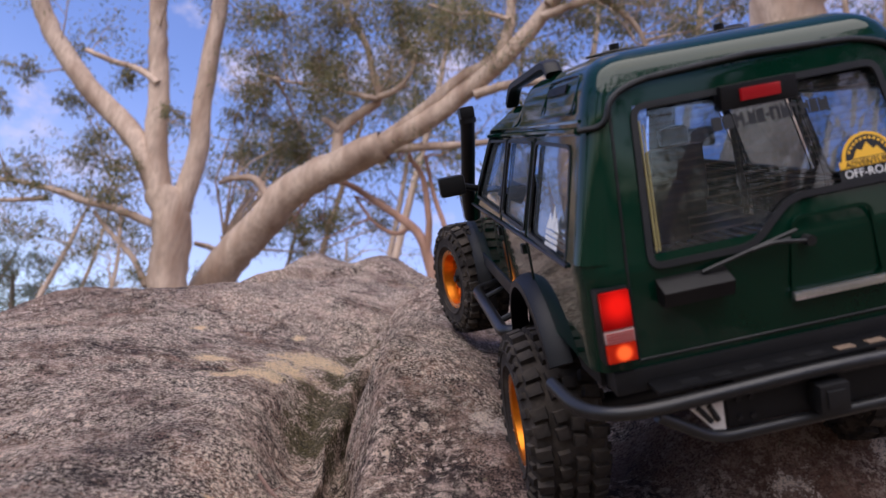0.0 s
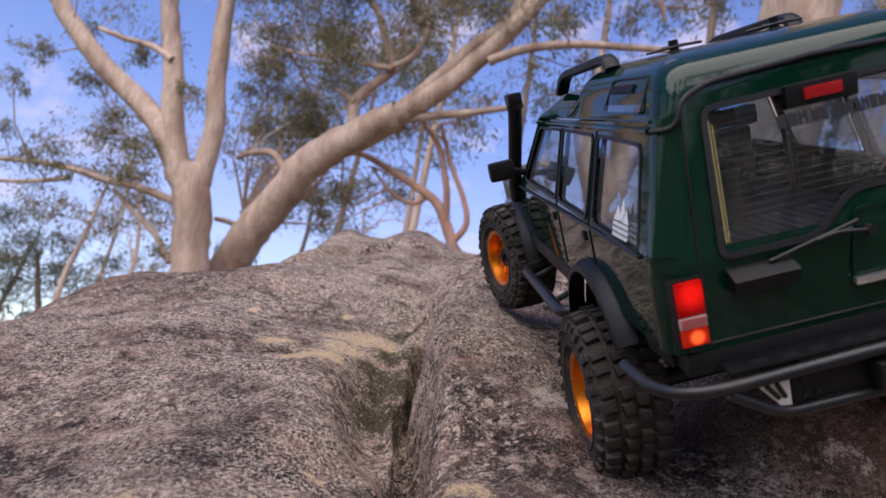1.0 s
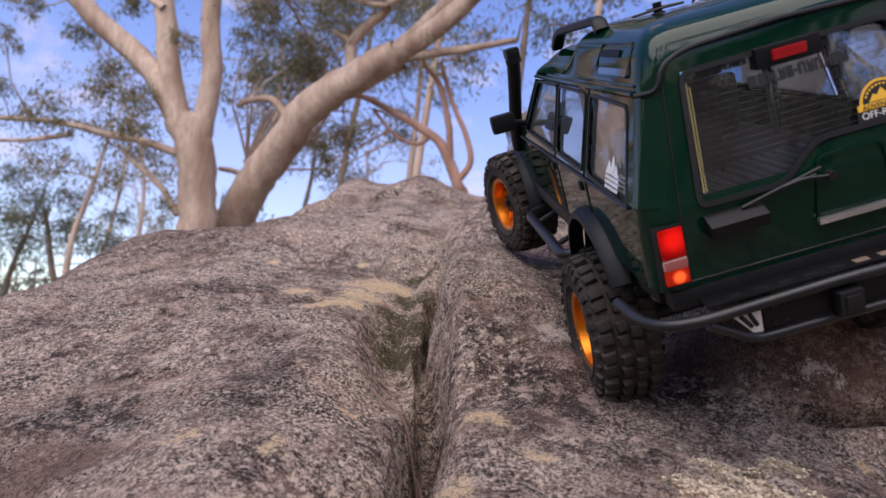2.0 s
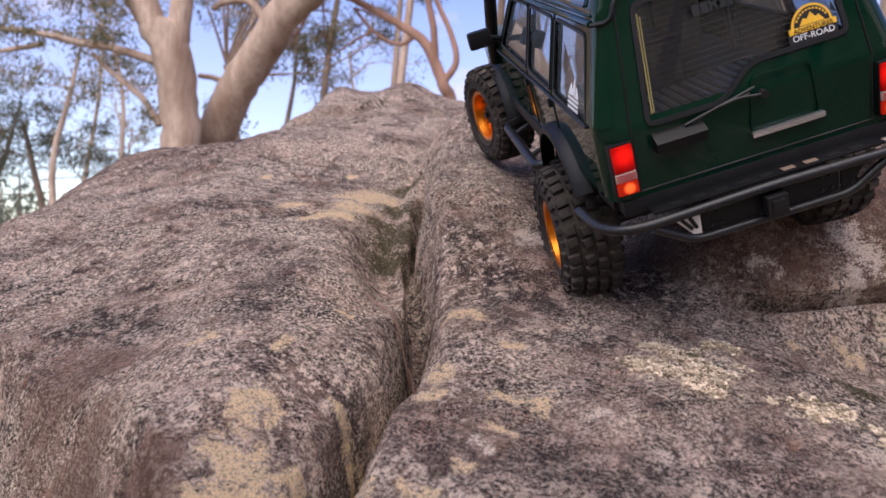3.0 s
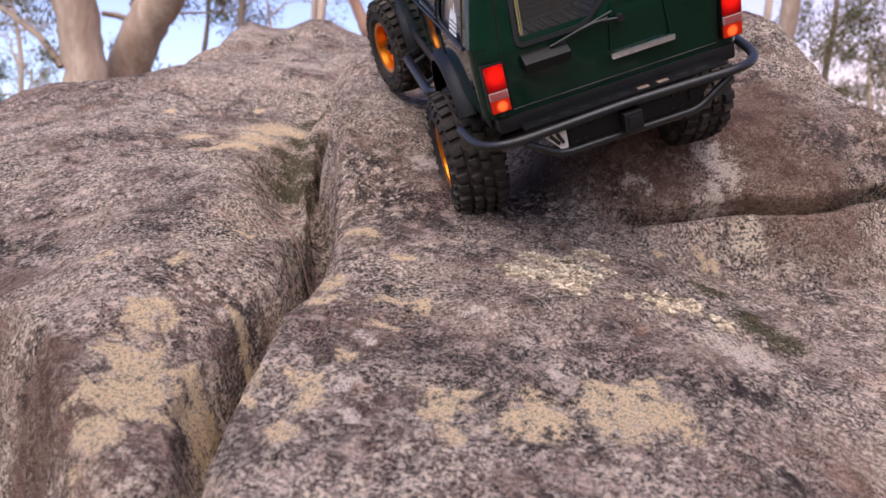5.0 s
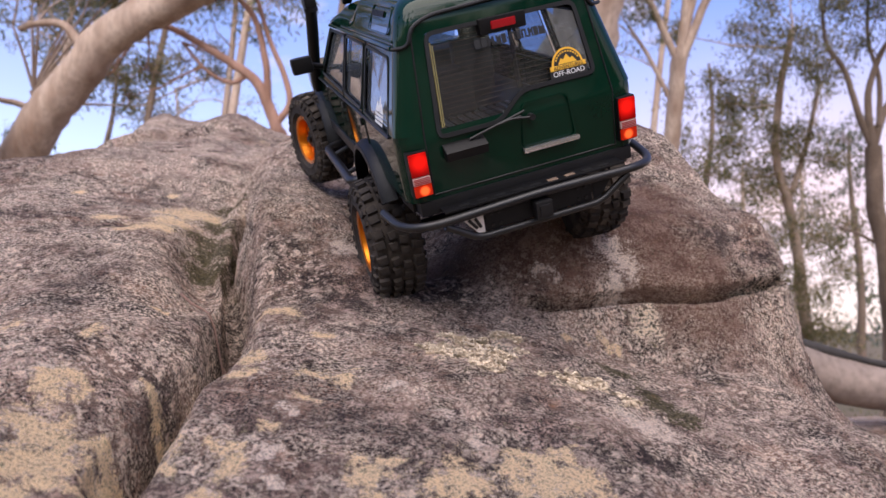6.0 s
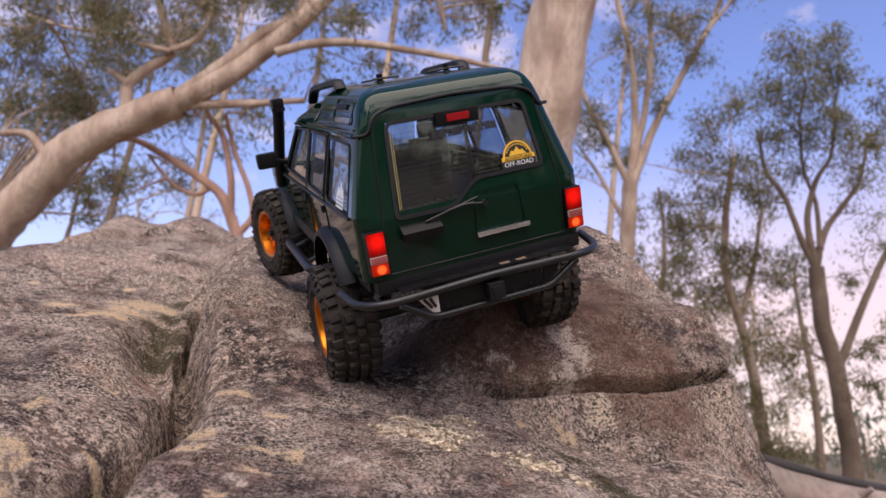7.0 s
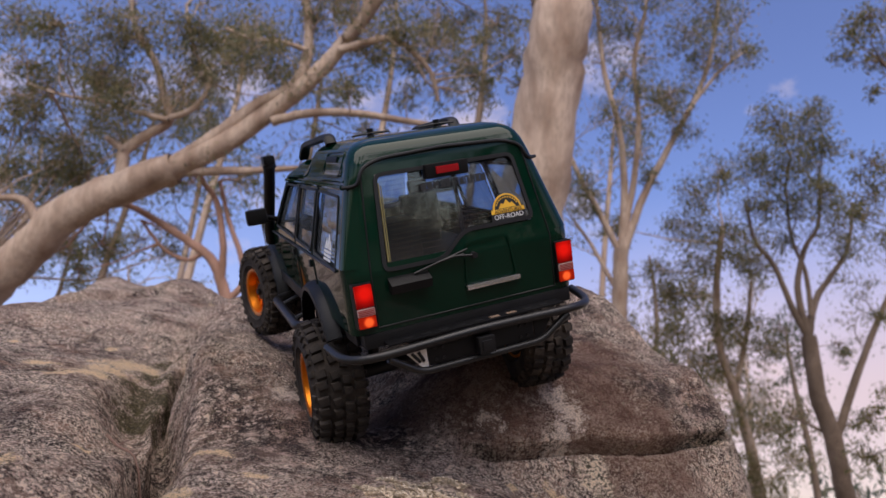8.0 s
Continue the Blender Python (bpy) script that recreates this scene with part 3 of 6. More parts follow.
            best = np.maximum(best, 1.0 - 0.55 * dd**1.5)
        masks[:, k] = np.clip(best, 0, 1).ravel()
    at = me.color_attributes.new("lichen", "FLOAT_COLOR", "POINT")
    at.data.foreach_set("color", masks.ravel())
    for name, patches in (("moss", MOSS_PATCHES), ("stain", STAIN_PATCHES)):
        mask = np.zeros((verts.shape[0], 4), np.float32)
        best = 0 * gx
        for cx, cy, r in patches:
            best = np.maximum(best, 1.0 - 0.55 * (np.hypot(gx - cx, gy - cy) / (1.6 * r)) ** 1.5)
        mask[:, 0] = mask[:, 1] = mask[:, 2] = np.clip(best, 0, 1).ravel()
        me.color_attributes.new(name, "FLOAT_COLOR", "POINT").data.foreach_set("color", mask.ravel())
    # raised leafy lichen, each flake a small lobed cup
    rng = np.random.default_rng(5)
    tufty = masks[:, 1] + 0.5 * fbm(gx * 70, gy * 70, 3, 90).ravel()
    sel = np.where((tufty > 0.62) & (masks[:, 1] > 0.35) & (nn.ravel() < 1.35) & (near.ravel() > 0.5) & (np.abs(gx.ravel() + 0.18) > 0.06))[0]
    fv, ff = [], []
    for k in rng.choice(sel, 3400):
        base = verts[k] + rng.uniform(-0.0014, 0.0014, 3) * (1, 1, 0)
        size, turn, lift = rng.uniform(0.0007, 0.0019), rng.uniform(0, 6.28), rng.uniform(0.0001, 0.0010)
        tilt = rng.normal(0, 0.35, 2)
        first = len(fv)
        fv.append((base[0], base[1], base[2] - 0.0008))
        for j in range(7):
            a, rr = turn + 2 * math.pi * j / 7, size * rng.uniform(0.65, 1.15)
            dx, dy = rr * math.cos(a), rr * math.sin(a)
            fv.append((base[0] + dx, base[1] + dy, base[2] + lift + tilt[0] * dx + tilt[1] * dy + rng.uniform(-0.0003, 0.0005)))
        ff += [(first, first + 1 + j, first + 1 + (j + 1) % 7) for j in range(7)]
    flakes = raw("leafy_lichen", fv, ff, FLAKE, None, "", False)
    flakes.matrix_world = SLOPE
    tagged(flakes, "pale leafy lichen crust growing on the sandstone", "lichen", kind="stuff")
    me.materials.append(ROCK)
    ob = new("rock_outcrop", me)
    ob.matrix_world = SLOPE
    return tagged(ob, "grey-brown weathered sandstone outcrop with yellow lichen and a deep cleft", "rock", kind="structure")


outcrop()

# ---- the model car: x to its right, y ahead, z up from the rear axle ----
CAR_POSE = SLOPE @ Matrix(((0.9355, -0.1236, -0.3310, 0.0363), (0.0699, 0.9830, -0.1696, 0.7612), (0.3463, 0.1355, 0.9283, 1.4613), (0, 0, 0, 1)))
car = new("model_car")
car.matrix_world = CAR_POSE
tagged(car, "dark green radio-controlled model off-roader with orange wheels on the rock", "toy car")

HALF = lambda z: float(np.interp(z, [0.056, 0.066, 0.115, 0.171, 0.178, 0.190, 0.196, 0.200, 0.203], [0.087, 0.0925, 0.0930, 0.0775, 0.0760, 0.0718, 0.0686, 0.0650, 0.059]))
REAR = lambda z: float(np.interp(z, [0.056, 0.066, 0.110, 0.171, 0.188, 0.195, 0.200, 0.203], [-0.1170, -0.1210, -0.1230, -0.1085, -0.1046, -0.1012, -0.0965, -0.0885]))
FORE = lambda z: float(np.interp(z, [0.110, 0.185, 0.203], [0.245, 0.168, 0.140]))
AXLES = (0.004, 0.298)


def inside(poly, u, v):
    hit = False
    for (a, b), (c, d) in zip(poly, poly[1:] + poly[:1]):
        if (b > v) != (d > v) and u < (c - a) * (v - b) / (d - b) + a:
            hit = not hit
    return hit


SIDE_WINDOWS = [[(-0.012, 0.167), (-0.085, 0.165), (-0.096, 0.113), (-0.014, 0.117)],
                [(0.076, 0.168), (0.000, 0.167), (0.000, 0.117), (0.076, 0.119)],
                [(0.160, 0.168), (0.086, 0.168), (0.086, 0.119), (0.205, 0.122)]]
REAR_WINDOW = [(-0.055, 0.178), (-0.0625, 0.110), (-0.016, 0.110), (0.004, 0.1265), (0.0615, 0.1265), (0.055, 0.178)]


def outline(z, front, radius, ns=110, nr=70, nc=6):
    """The body's plan at height z, anticlockwise from the front left, with rounded corners."""
    w, r = HALF(z), REAR(z)
    pts = [(-w, y) for y in np.linspace(front - radius, r + radius, ns)]
    pts += [(-w + radius - radius * math.cos(a), r + radius - radius * math.sin(a)) for a in np.linspace(0, math.pi / 2, nc + 2)[1:-1]]
    pts += [(x, r) for x in np.linspace(-w + radius, w - radius, nr)]
    pts += [(w - radius + radius * math.sin(a), r + radius - radius * math.cos(a)) for a in np.linspace(0, math.pi / 2, nc + 2)[1:-1]]
    pts += [(w, y) for y in np.linspace(r + radius, front - radius, ns)]
    pts += [(w - radius + radius * math.cos(a), front - radius + radius * math.sin(a)) for a in np.linspace(0, math.pi / 2, nc + 2)[1:-1]]
    pts += [(x, front) for x in np.linspace(w - radius, -w + radius, nr)]
    pts += [(-w + radius - radius * math.sin(a), front - radius + radius * math.cos(a)) for a in np.linspace(0, math.pi / 2, nc + 2)[1:-1]]
    return pts


def loft(levels, front, radius):
    bm = bmesh.new()
    rings = [[bm.verts.new((x, y, z)) for x, y in outline(z, front(z), radius)] for z in levels]
    for a, b in zip(rings, rings[1:]):
        for k in range(len(a)):
            bm.faces.new((a[k], a[(k + 1) % len(a)], b[(k + 1) % len(a)], b[k]))
    return bm, rings


def lower_body():
    bm, _ = loft(list(np.linspace(0.066, 0.1155, 24)), lambda z: 0.372, 0.013)
    gone = []
    for f in bm.faces:
        c = f.calc_center_median()
        if abs(c.x) > 0.07 and any((c.y - y) ** 2 + (c.z - 0.016) ** 2 < 0.0655**2 for y in AXLES):
            gone.append(f)
    bmesh.ops.delete(bm, geom=gone, context="FACES")
    return part("body", bm, PAINT, car, "glossy dark green painted body")


def cabin():
    bm, rings = loft(list(np.linspace(0.1155, 0.203, 44)), FORE, 0.011)
    last = rings[-1]
    mid = Vector((0, 0.025, 0))
    for s, z in ((0.9, 0.2048), (0.7, 0.2058), (0.4, 0.2062)):
        ring = [bm.verts.new((v.co.x * s, mid.y + (v.co.y - mid.y) * s, z)) for v in last] if s == 0.9 else [bm.verts.new((v.co.x * s / prev, mid.y + (v.co.y - mid.y) * s / prev, z)) for v in last]
        for k in range(len(ring)):
            bm.faces.new((last[k], last[(k + 1) % len(ring)], ring[(k + 1) % len(ring)], ring[k]))
        last, prev = ring, s
    bm.faces.new(last)
    gone = []
    for f in bm.faces:
        c = f.calc_center_median()
        w = HALF(c.z)
        if c.z < 0.172 and abs(abs(c.x) - w) < 0.002 and any(inside(p, c.y, c.z) for p in SIDE_WINDOWS):
            gone.append(f)
        elif c.z < 0.182 and abs(c.y - REAR(c.z)) < 0.002 and inside(REAR_WINDOW, c.x, c.z):
            gone.append(f)
        elif 0.122 < c.z < 0.180 and abs(c.y - FORE(c.z)) < 0.003 and abs(c.x) < HALF(c.z) - 0.014:
            gone.append(f)
    bmesh.ops.delete(bm, geom=gone, context="FACES")
    for v in bm.verts:
        if v.co.z > 0.176:
            v.co.z -= 0.012 * float(sstep(0.035, 0.075, v.co.y)) * min(1.0, (v.co.z - 0.176) / 0.020)
    return part("cabin", bm, PAINT, car, "glossy dark green roof and window pillars")


def side_point(sign, y, z, out=0.0):
    return Vector((sign * (HALF(z) + out), y, z))


def rear_point(x, z, out=0.0):
    return Vector((x, REAR(z) - out, z))


def windows():
    for sign in (-1, 1):
        for k, poly in enumerate(SIDE_WINDOWS):
            loop = rounded([side_point(sign, y, z, -0.0022) for y, z in poly], 0.006, 4, True)
            bm = bmesh.new()
            slab(bm, loop, (-sign * 0.001, 0, 0))
            pane = part("side_window", bm, SIDE_PANE, car, "smoked side window pane", False)
            bm = bmesh.new()
            loop = rounded([side_point(sign, y, z, -0.0006) for y, z in poly], 0.006, 4, True)
            way = Vector((sign, 0, 0.25))
            if (loop[1] - loop[0]).cross(way).dot(sum(loop, Vector()) / len(loop) - loop[0]) > 0:
                loop.reverse()
            grow = sum(loop, Vector()) / len(loop)
            loop = [grow + (p - grow) * 1.045 for p in loop]
            ribbon(bm, loop, way, 0.0020, 0.0014)
            part("window_frame", bm, TRIM, pane, "black rubber frame")
    loop = rounded([rear_point(x, z, -0.0022) for x, z in REAR_WINDOW], 0.007, 4, True)
    bm = bmesh.new()
    slab(bm, loop, (0, 0.001, 0))
    pane = part("rear_window", bm, PANE, car, "scratched rear window pane", False)
    bm = bmesh.new()
    loop = rounded([rear_point(x, z, -0.0004) for x, z in REAR_WINDOW], 0.007, 4, True)
    way = Vector((0, -1, 0.2))
    if (loop[1] - loop[0]).cross(way).dot(sum(loop, Vector()) / len(loop) - loop[0]) > 0:
        loop.reverse()
    grow = sum(loop, Vector()) / len(loop)
    loop = [grow + (p - grow) * 1.035 for p in loop]
    ribbon(bm, loop, way, 0.0030, 0.0016)
    part("window_frame", bm, TRIM, pane, "black rubber frame with a step")
    for k in range(17):
        bm = bmesh.new()
        z = 0.1165 + k * 0.0035
        x0, x1 = -0.056, 0.052
        if z < 0.129:
            x1 = -0.012
        a = rear_point(x0 + 0.004, z, -0.0017)
        b = rear_point(x1, z, -0.0017)
        tube(bm, [a, b], 0.00011, 4)
        part("heater_line", bm, WIRE_INK, pane, "thin brown heater line")
    bm = bmesh.new()
    tube(bm, [rear_point(-0.0585, 0.116, -0.0012), rear_point(-0.0535, 0.172, -0.0012)], 0.0006, 6)
    tube(bm, [rear_point(-0.0570, 0.116, -0.0012), rear_point(-0.0520, 0.170, -0.0012)], 0.0004, 6)
    part("edge_strip", bm, YELLOW_STRIP, pane, "yellowed strip along the pane")
    # windscreen
    bm = bmesh.new()
    slab(bm, rounded([(-0.060, FORE(0.179) - 0.003, 0.179), (-0.072, FORE(0.122) - 0.003, 0.122), (0.072, FORE(0.122) - 0.003, 0.122), (0.060, FORE(0.179) - 0.003, 0.179)], 0.006, 4, True), (0, -0.001, 0))
    part("windscreen", bm, SIDE_PANE, car, "clear windscreen", False)


def letters(text, size, mat, name, parent, m, label):
    cu = bpy.data.curves.new(name, "FONT")
    cu.body, cu.size, cu.extrude, cu.align_x = text, size, 0.0001, "CENTER"
    tmp = new("tmp", cu)
    dg = bpy.context.evaluated_depsgraph_get()
    me = bpy.data.meshes.new_from_object(tmp.evaluated_get(dg))
    bpy.data.objects.remove(tmp)
    me.transform(m)
    me.materials.clear()
    me.materials.append(mat)
    ob = new(name, me)
    ob.parent = parent
    return tagged(ob, label)


def rear_plane(x, z, out, turn=0.0):
    """A pose on the slanted rear face: x to the right, y up the face."""
    lean = math.degrees(math.atan2(REAR(0.171) - REAR(0.110), 0.061))
    return Matrix.Translation(rear_point(x, z, out)) @ pose(0, 0, 0, 90 - lean, 0, 0) @ pose(0, 0, 0, 0, 0, turn)


def stickers():
    # web address on the pane: plain bars of its letters
    bm = bmesh.new()
    base = rear_plane(0.006, 0.1612, 0.0008) @ Matrix.Diagonal((1.1, 1.15, 1, 1))
    x, rng = -0.0262, random.Random(4)
    for ch in "mmm.ii-mii.iim":
        w = {"m": 0.0046, "i": 0.0036, ".": 0.0012, "-": 0.0020}[ch]
        h = {"m": 0.0054, "i": 0.0054, ".": 0.0013, "-": 0.0012}[ch]
        y0 = 0.002 if ch == "-" else 0.0
        if ch in "mi":
            box(bm, (x, y0, 0), (x + w * 0.30, y0 + h, 0.0002), 0, base)
            box(bm, (x + w * 0.62, y0, 0), (x + w * 0.88, y0 + h, 0.0002), 0, base)
            box(bm, (x + w * 0.30, y0 + h * rng.choice((0, 0.4, 0.76)), 0), (x + w * 0.62, y0 + h * rng.choice((0.8, 1.0)), 0.0002), 0, base)
        else:
            box(bm, (x, y0, 0), (x + w * 0.8, y0 + h, 0.0002), 0, base)
        x += w
    part("window_lettering", bm, BLACK_INK, car, "black printed line across the pane", False)
    # round-topped badge
    cx, cz = 0.0425, 0.1290
    base = rear_plane(cx, cz, 0.0004) @ Matrix.Diagonal((0.88, 0.88, 1, 1))

    def dome(r, y0, h):
        return [base @ Vector((-r, y0, h))] + [base @ Vector((-r * math.cos(a), y0 + r * 1.05 * math.sin(a), h)) for a in np.linspace(0.02, math.pi - 0.02, 22)] + [base @ Vector((r, y0, h))]

    out = base.to_3x3() @ Vector((0, 0, 0.0002))
    bm = bmesh.new()
    slab(bm, [base @ Vector(p) for p in ((-0.0165, -0.0005, 0), (0.0165, -0.0005, 0), (0.0165, 0.006, 0))] + dome(0.0150, 0.0065, 0)[::-1] + [base @ Vector((-0.0165, 0.006, 0))], out)
    badge = part("badge", bm, BLACK_INK, car, "round-topped black and yellow badge sticker", False)
    bm = bmesh.new()
    slab(bm, dome(0.0140, 0.0085, 0.0003), out)
    part("yellow_arch", bm, YELLOW_INK, badge, "yellow arch of the badge", False)
    bm = bmesh.new()
    slab(bm, dome(0.0122, 0.0088, 0.0006), out)
    part("black_arch", bm, BLACK_INK, badge, "black inner arch of the badge", False)
    bm = bmesh.new()
    for a in np.linspace(0.5, math.pi - 0.5, 11):
        box(bm, (-0.0007, 0.0105, 0.0008), (0.0007, 0.0117, 0.0010), 0, base @ pose(0, 0.0088, 0) @ pose(0, 0, 0, 0, 0, math.degrees(a) - 90))
    slab(bm, [base @ Vector(p) for p in ((-0.0085, 0.0105, 0.0009), (0.0085, 0.0105, 0.0009), (0.0050, 0.0150, 0.0009), (0.0030, 0.0138, 0.0009), (0.0, 0.0178, 0.0009), (-0.0030, 0.0140, 0.0009), (-0.0055, 0.0150, 0.0009))], out)
    part("mountain_print", bm, YELLOW_INK, badge, "yellow mountain print", False)
    bm = bmesh.new()
    box(bm, (-0.0160, 0.0062, 0.0004), (0.0160, 0.0100, 0.0011), 0.0003, base)
    part("banner", bm, YELLOW_INK, badge, "yellow banner of the badge", False)
    letters("ADVENTURES", 0.0043, BLACK_INK, "banner_word", badge, base @ pose(0, 0.0066, 0.0013), "black word on the banner")
    letters("OFF-ROAD", 0.0058, WHITE_INK, "badge_word", badge, base @ pose(0, 0.0014, 0.0006), "white word on the badge")
    bm = bmesh.new()
    box(bm, (-0.0045, -0.0022, 0.0002), (0.0045, -0.0003, 0.0005), 0, base)
    part("badge_bar", bm, WHITE_INK, badge, "white bar below the badge", False)
    # white mountain print on the rear quarter windows
    for sign in (-1, 1):
        bm = bmesh.new()
        fwd = Matrix(((0, 0, sign, 0), (sign, 0, 0, 0), (0, 1, 0, 0), (0, 0, 0, 1)))
        at = Matrix.Translation(side_point(sign, -0.068, 0.1255, 0.0003)) @ pose(0, 0, 0, 0, -sign * 15.5, 0) @ fwd.to_3x3().to_4x4() @ Matrix.Diagonal((1.35, 1, 1, 1))
        off = at.to_3x3() @ Vector((0, 0, 0.0002))
        for pts in (((-0.009, 0, 0), (-0.0045, 0.0080, 0), (-0.0015, 0.0030, 0), (-0.0030, 0, 0)), ((-0.0024, 0.0008, 0), (0.0008, 0.0120, 0), (0.0034, 0.0055, 0), (0.0014, 0, 0)), ((0.0022, 0, 0), (0.0050, 0.0072, 0), (0.009, 0, 0))):
            slab(bm, [at @ Vector(p) for p in pts], off)
        for r in range(3):
            for c in range(6):
                box(bm, (-0.009 + c * 0.0031, -0.0030 - r * 0.0030, 0), (-0.0066 + c * 0.0031, -0.0010 - r * 0.0030, 0.0002), 0, at)
        part("window_print", bm, WHITE_INK, car, "white mountain print with bars below it", False)


def tail_lamps():
    for sign in (-1, 1):
        X = lambda a, b: (min(sign * a, sign * b), max(sign * a, sign * b))
        x0, x1 = X(0.0750, 0.0895)
        bm = bmesh.new()
        box(bm, (x0, -0.1262, 0.0720), (x1, -0.112, 0.1055), 0.0012)
        lamp = part("tail_lamp", bm, BLACK, car, "lit red and amber tail lamp in a black surround")
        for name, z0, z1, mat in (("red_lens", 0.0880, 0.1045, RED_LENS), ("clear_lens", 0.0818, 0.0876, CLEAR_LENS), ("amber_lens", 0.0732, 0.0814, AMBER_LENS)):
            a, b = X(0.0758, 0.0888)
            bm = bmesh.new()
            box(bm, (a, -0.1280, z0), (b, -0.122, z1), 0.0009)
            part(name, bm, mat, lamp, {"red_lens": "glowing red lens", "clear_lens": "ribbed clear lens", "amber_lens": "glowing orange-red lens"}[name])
            if name == "clear_lens":
                bm = bmesh.new()
                for k in range(4):
                    box(bm, (a + 0.0006, -0.1283, z0 + 0.0008 + k * 0.0012), (b - 0.0006, -0.1278, z0 + 0.0013 + k * 0.0012), 0)
                part("lens_rib", bm, DULL_RED, lamp, "thin red ribs")
    bm = bmesh.new()
    box(bm, (-0.0175, -0.0045, -0.0055), (0.0175, 0.004, 0.0055), 0.0015, Matrix.Translation(rear_point(0, 0.1745, -0.001)))
    brake = part("high_brake_light", bm, BLACK, car, "black high brake light housing")
    bm = bmesh.new()
    box(bm, (-0.0090, -0.0060, -0.0024), (0.0090, -0.003, 0.0030), 0.0006, Matrix.Translation(rear_point(0, 0.1745, -0.001)))
    part("brake_lens", bm, DULL_RED, brake, "red lens")


def tailgate():
    bm = bmesh.new()
    for s in (-1, 1):
        tube(bm, rounded([(s * 0.0795, REAR(0.172) + 0.006, 0.1725), (s * 0.069, REAR(0.172) - 0.0010, 0.1725), (s * 0.0650, REAR(0.182) - 0.0010, 0.1845), (s * 0.050, REAR(0.19) - 0.0008, 0.1895), (0, REAR(0.1905) - 0.0012, 0.1915)], 0.007), 0.0014, 8)
        tube(bm, [(s * 0.0655, REAR(0.180) - 0.0002, 0.180), (s * 0.0735, REAR(0.112) - 0.0002, 0.112), (s * 0.0735, REAR(0.070) - 0.0002, 0.070)], 0.0006, 6)
    tube(bm, [(-0.0735, REAR(0.070) - 0.0002, 0.070), (0.0735, REAR(0.070) - 0.0002, 0.070)], 0.0006, 6)
    part("door_seal", bm, TRIM, car, "black seal round the rear door")
    bm = bmesh.new()
    slab(bm, [(-0.062, -0.1225, 0.1050), (-0.062, -0.1320, 0.1000), (-0.062, -0.1300, 0.0935), (-0.062, -0.1225, 0.0945)], (0.031, 0, 0))
    part("hinge_box", bm, BLACK, car, "black wedge-shaped box below the rear window", False)
    bm = bmesh.new()
    loop = rounded([(0.002, -0.1228, 0.1185), (0.036, -0.1228, 0.1185), (0.040, -0.1228, 0.0865), (-0.001, -0.1228, 0.0865)], 0.004, 4, True)
    ribbon(bm, loop, (0, -1, 0), 0.0014, 0.0010)
    part("plate_recess", bm, PAINT, car, "green raised edge of the empty plate recess")
    bm = bmesh.new()
    box(bm, (-0.0025, -0.1262, 0.0830), (0.0425, -0.1225, 0.0868), 0.0012)
    part("door_handle", bm, CHROME, car, "worn silver handle bar on the rear door")
    bm = bmesh.new()
    tube(bm, [(0.006, -0.1235, 0.1090), (0.006, -0.1285, 0.1090)], 0.0024, 10)
    tube(bm, rounded([(0.006, -0.1275, 0.1090), (-0.010, -0.1275, 0.1115), (-0.020, -0.1262, 0.1095)], 0.004), 0.0010, 6)
    tube(bm, [(0.001, -0.1262, 0.1145), (-0.042, -0.1255, 0.1045)], 0.0009, 6)
    tube(bm, [(-0.002, -0.1262, 0.1115), (-0.020, -0.1262, 0.1095)], 0.0008, 6)
    part("wiper", bm, TRIM, car, "black rear wiper")
    bm = bmesh.new()
    box(bm, (-0.086, -0.1225, 0.0555), (0.086, -0.060, 0.0665), 0.002)
    part("rear_sill", bm, TRIM, car, "black sill below the rear door")
    for sign in (-1, 1):
        bm = bmesh.new()
        slab(bm, [(sign * 0.0885, -0.062, 0.0665), (sign * 0.0885, -0.1085, 0.0665), (sign * 0.0885, -0.1085, 0.0560), (sign * 0.0885, -0.075, 0.0545)], (-sign * 0.004, 0, 0))
        part("corner_sill", bm, BLACK, car, "black lower corner panel")


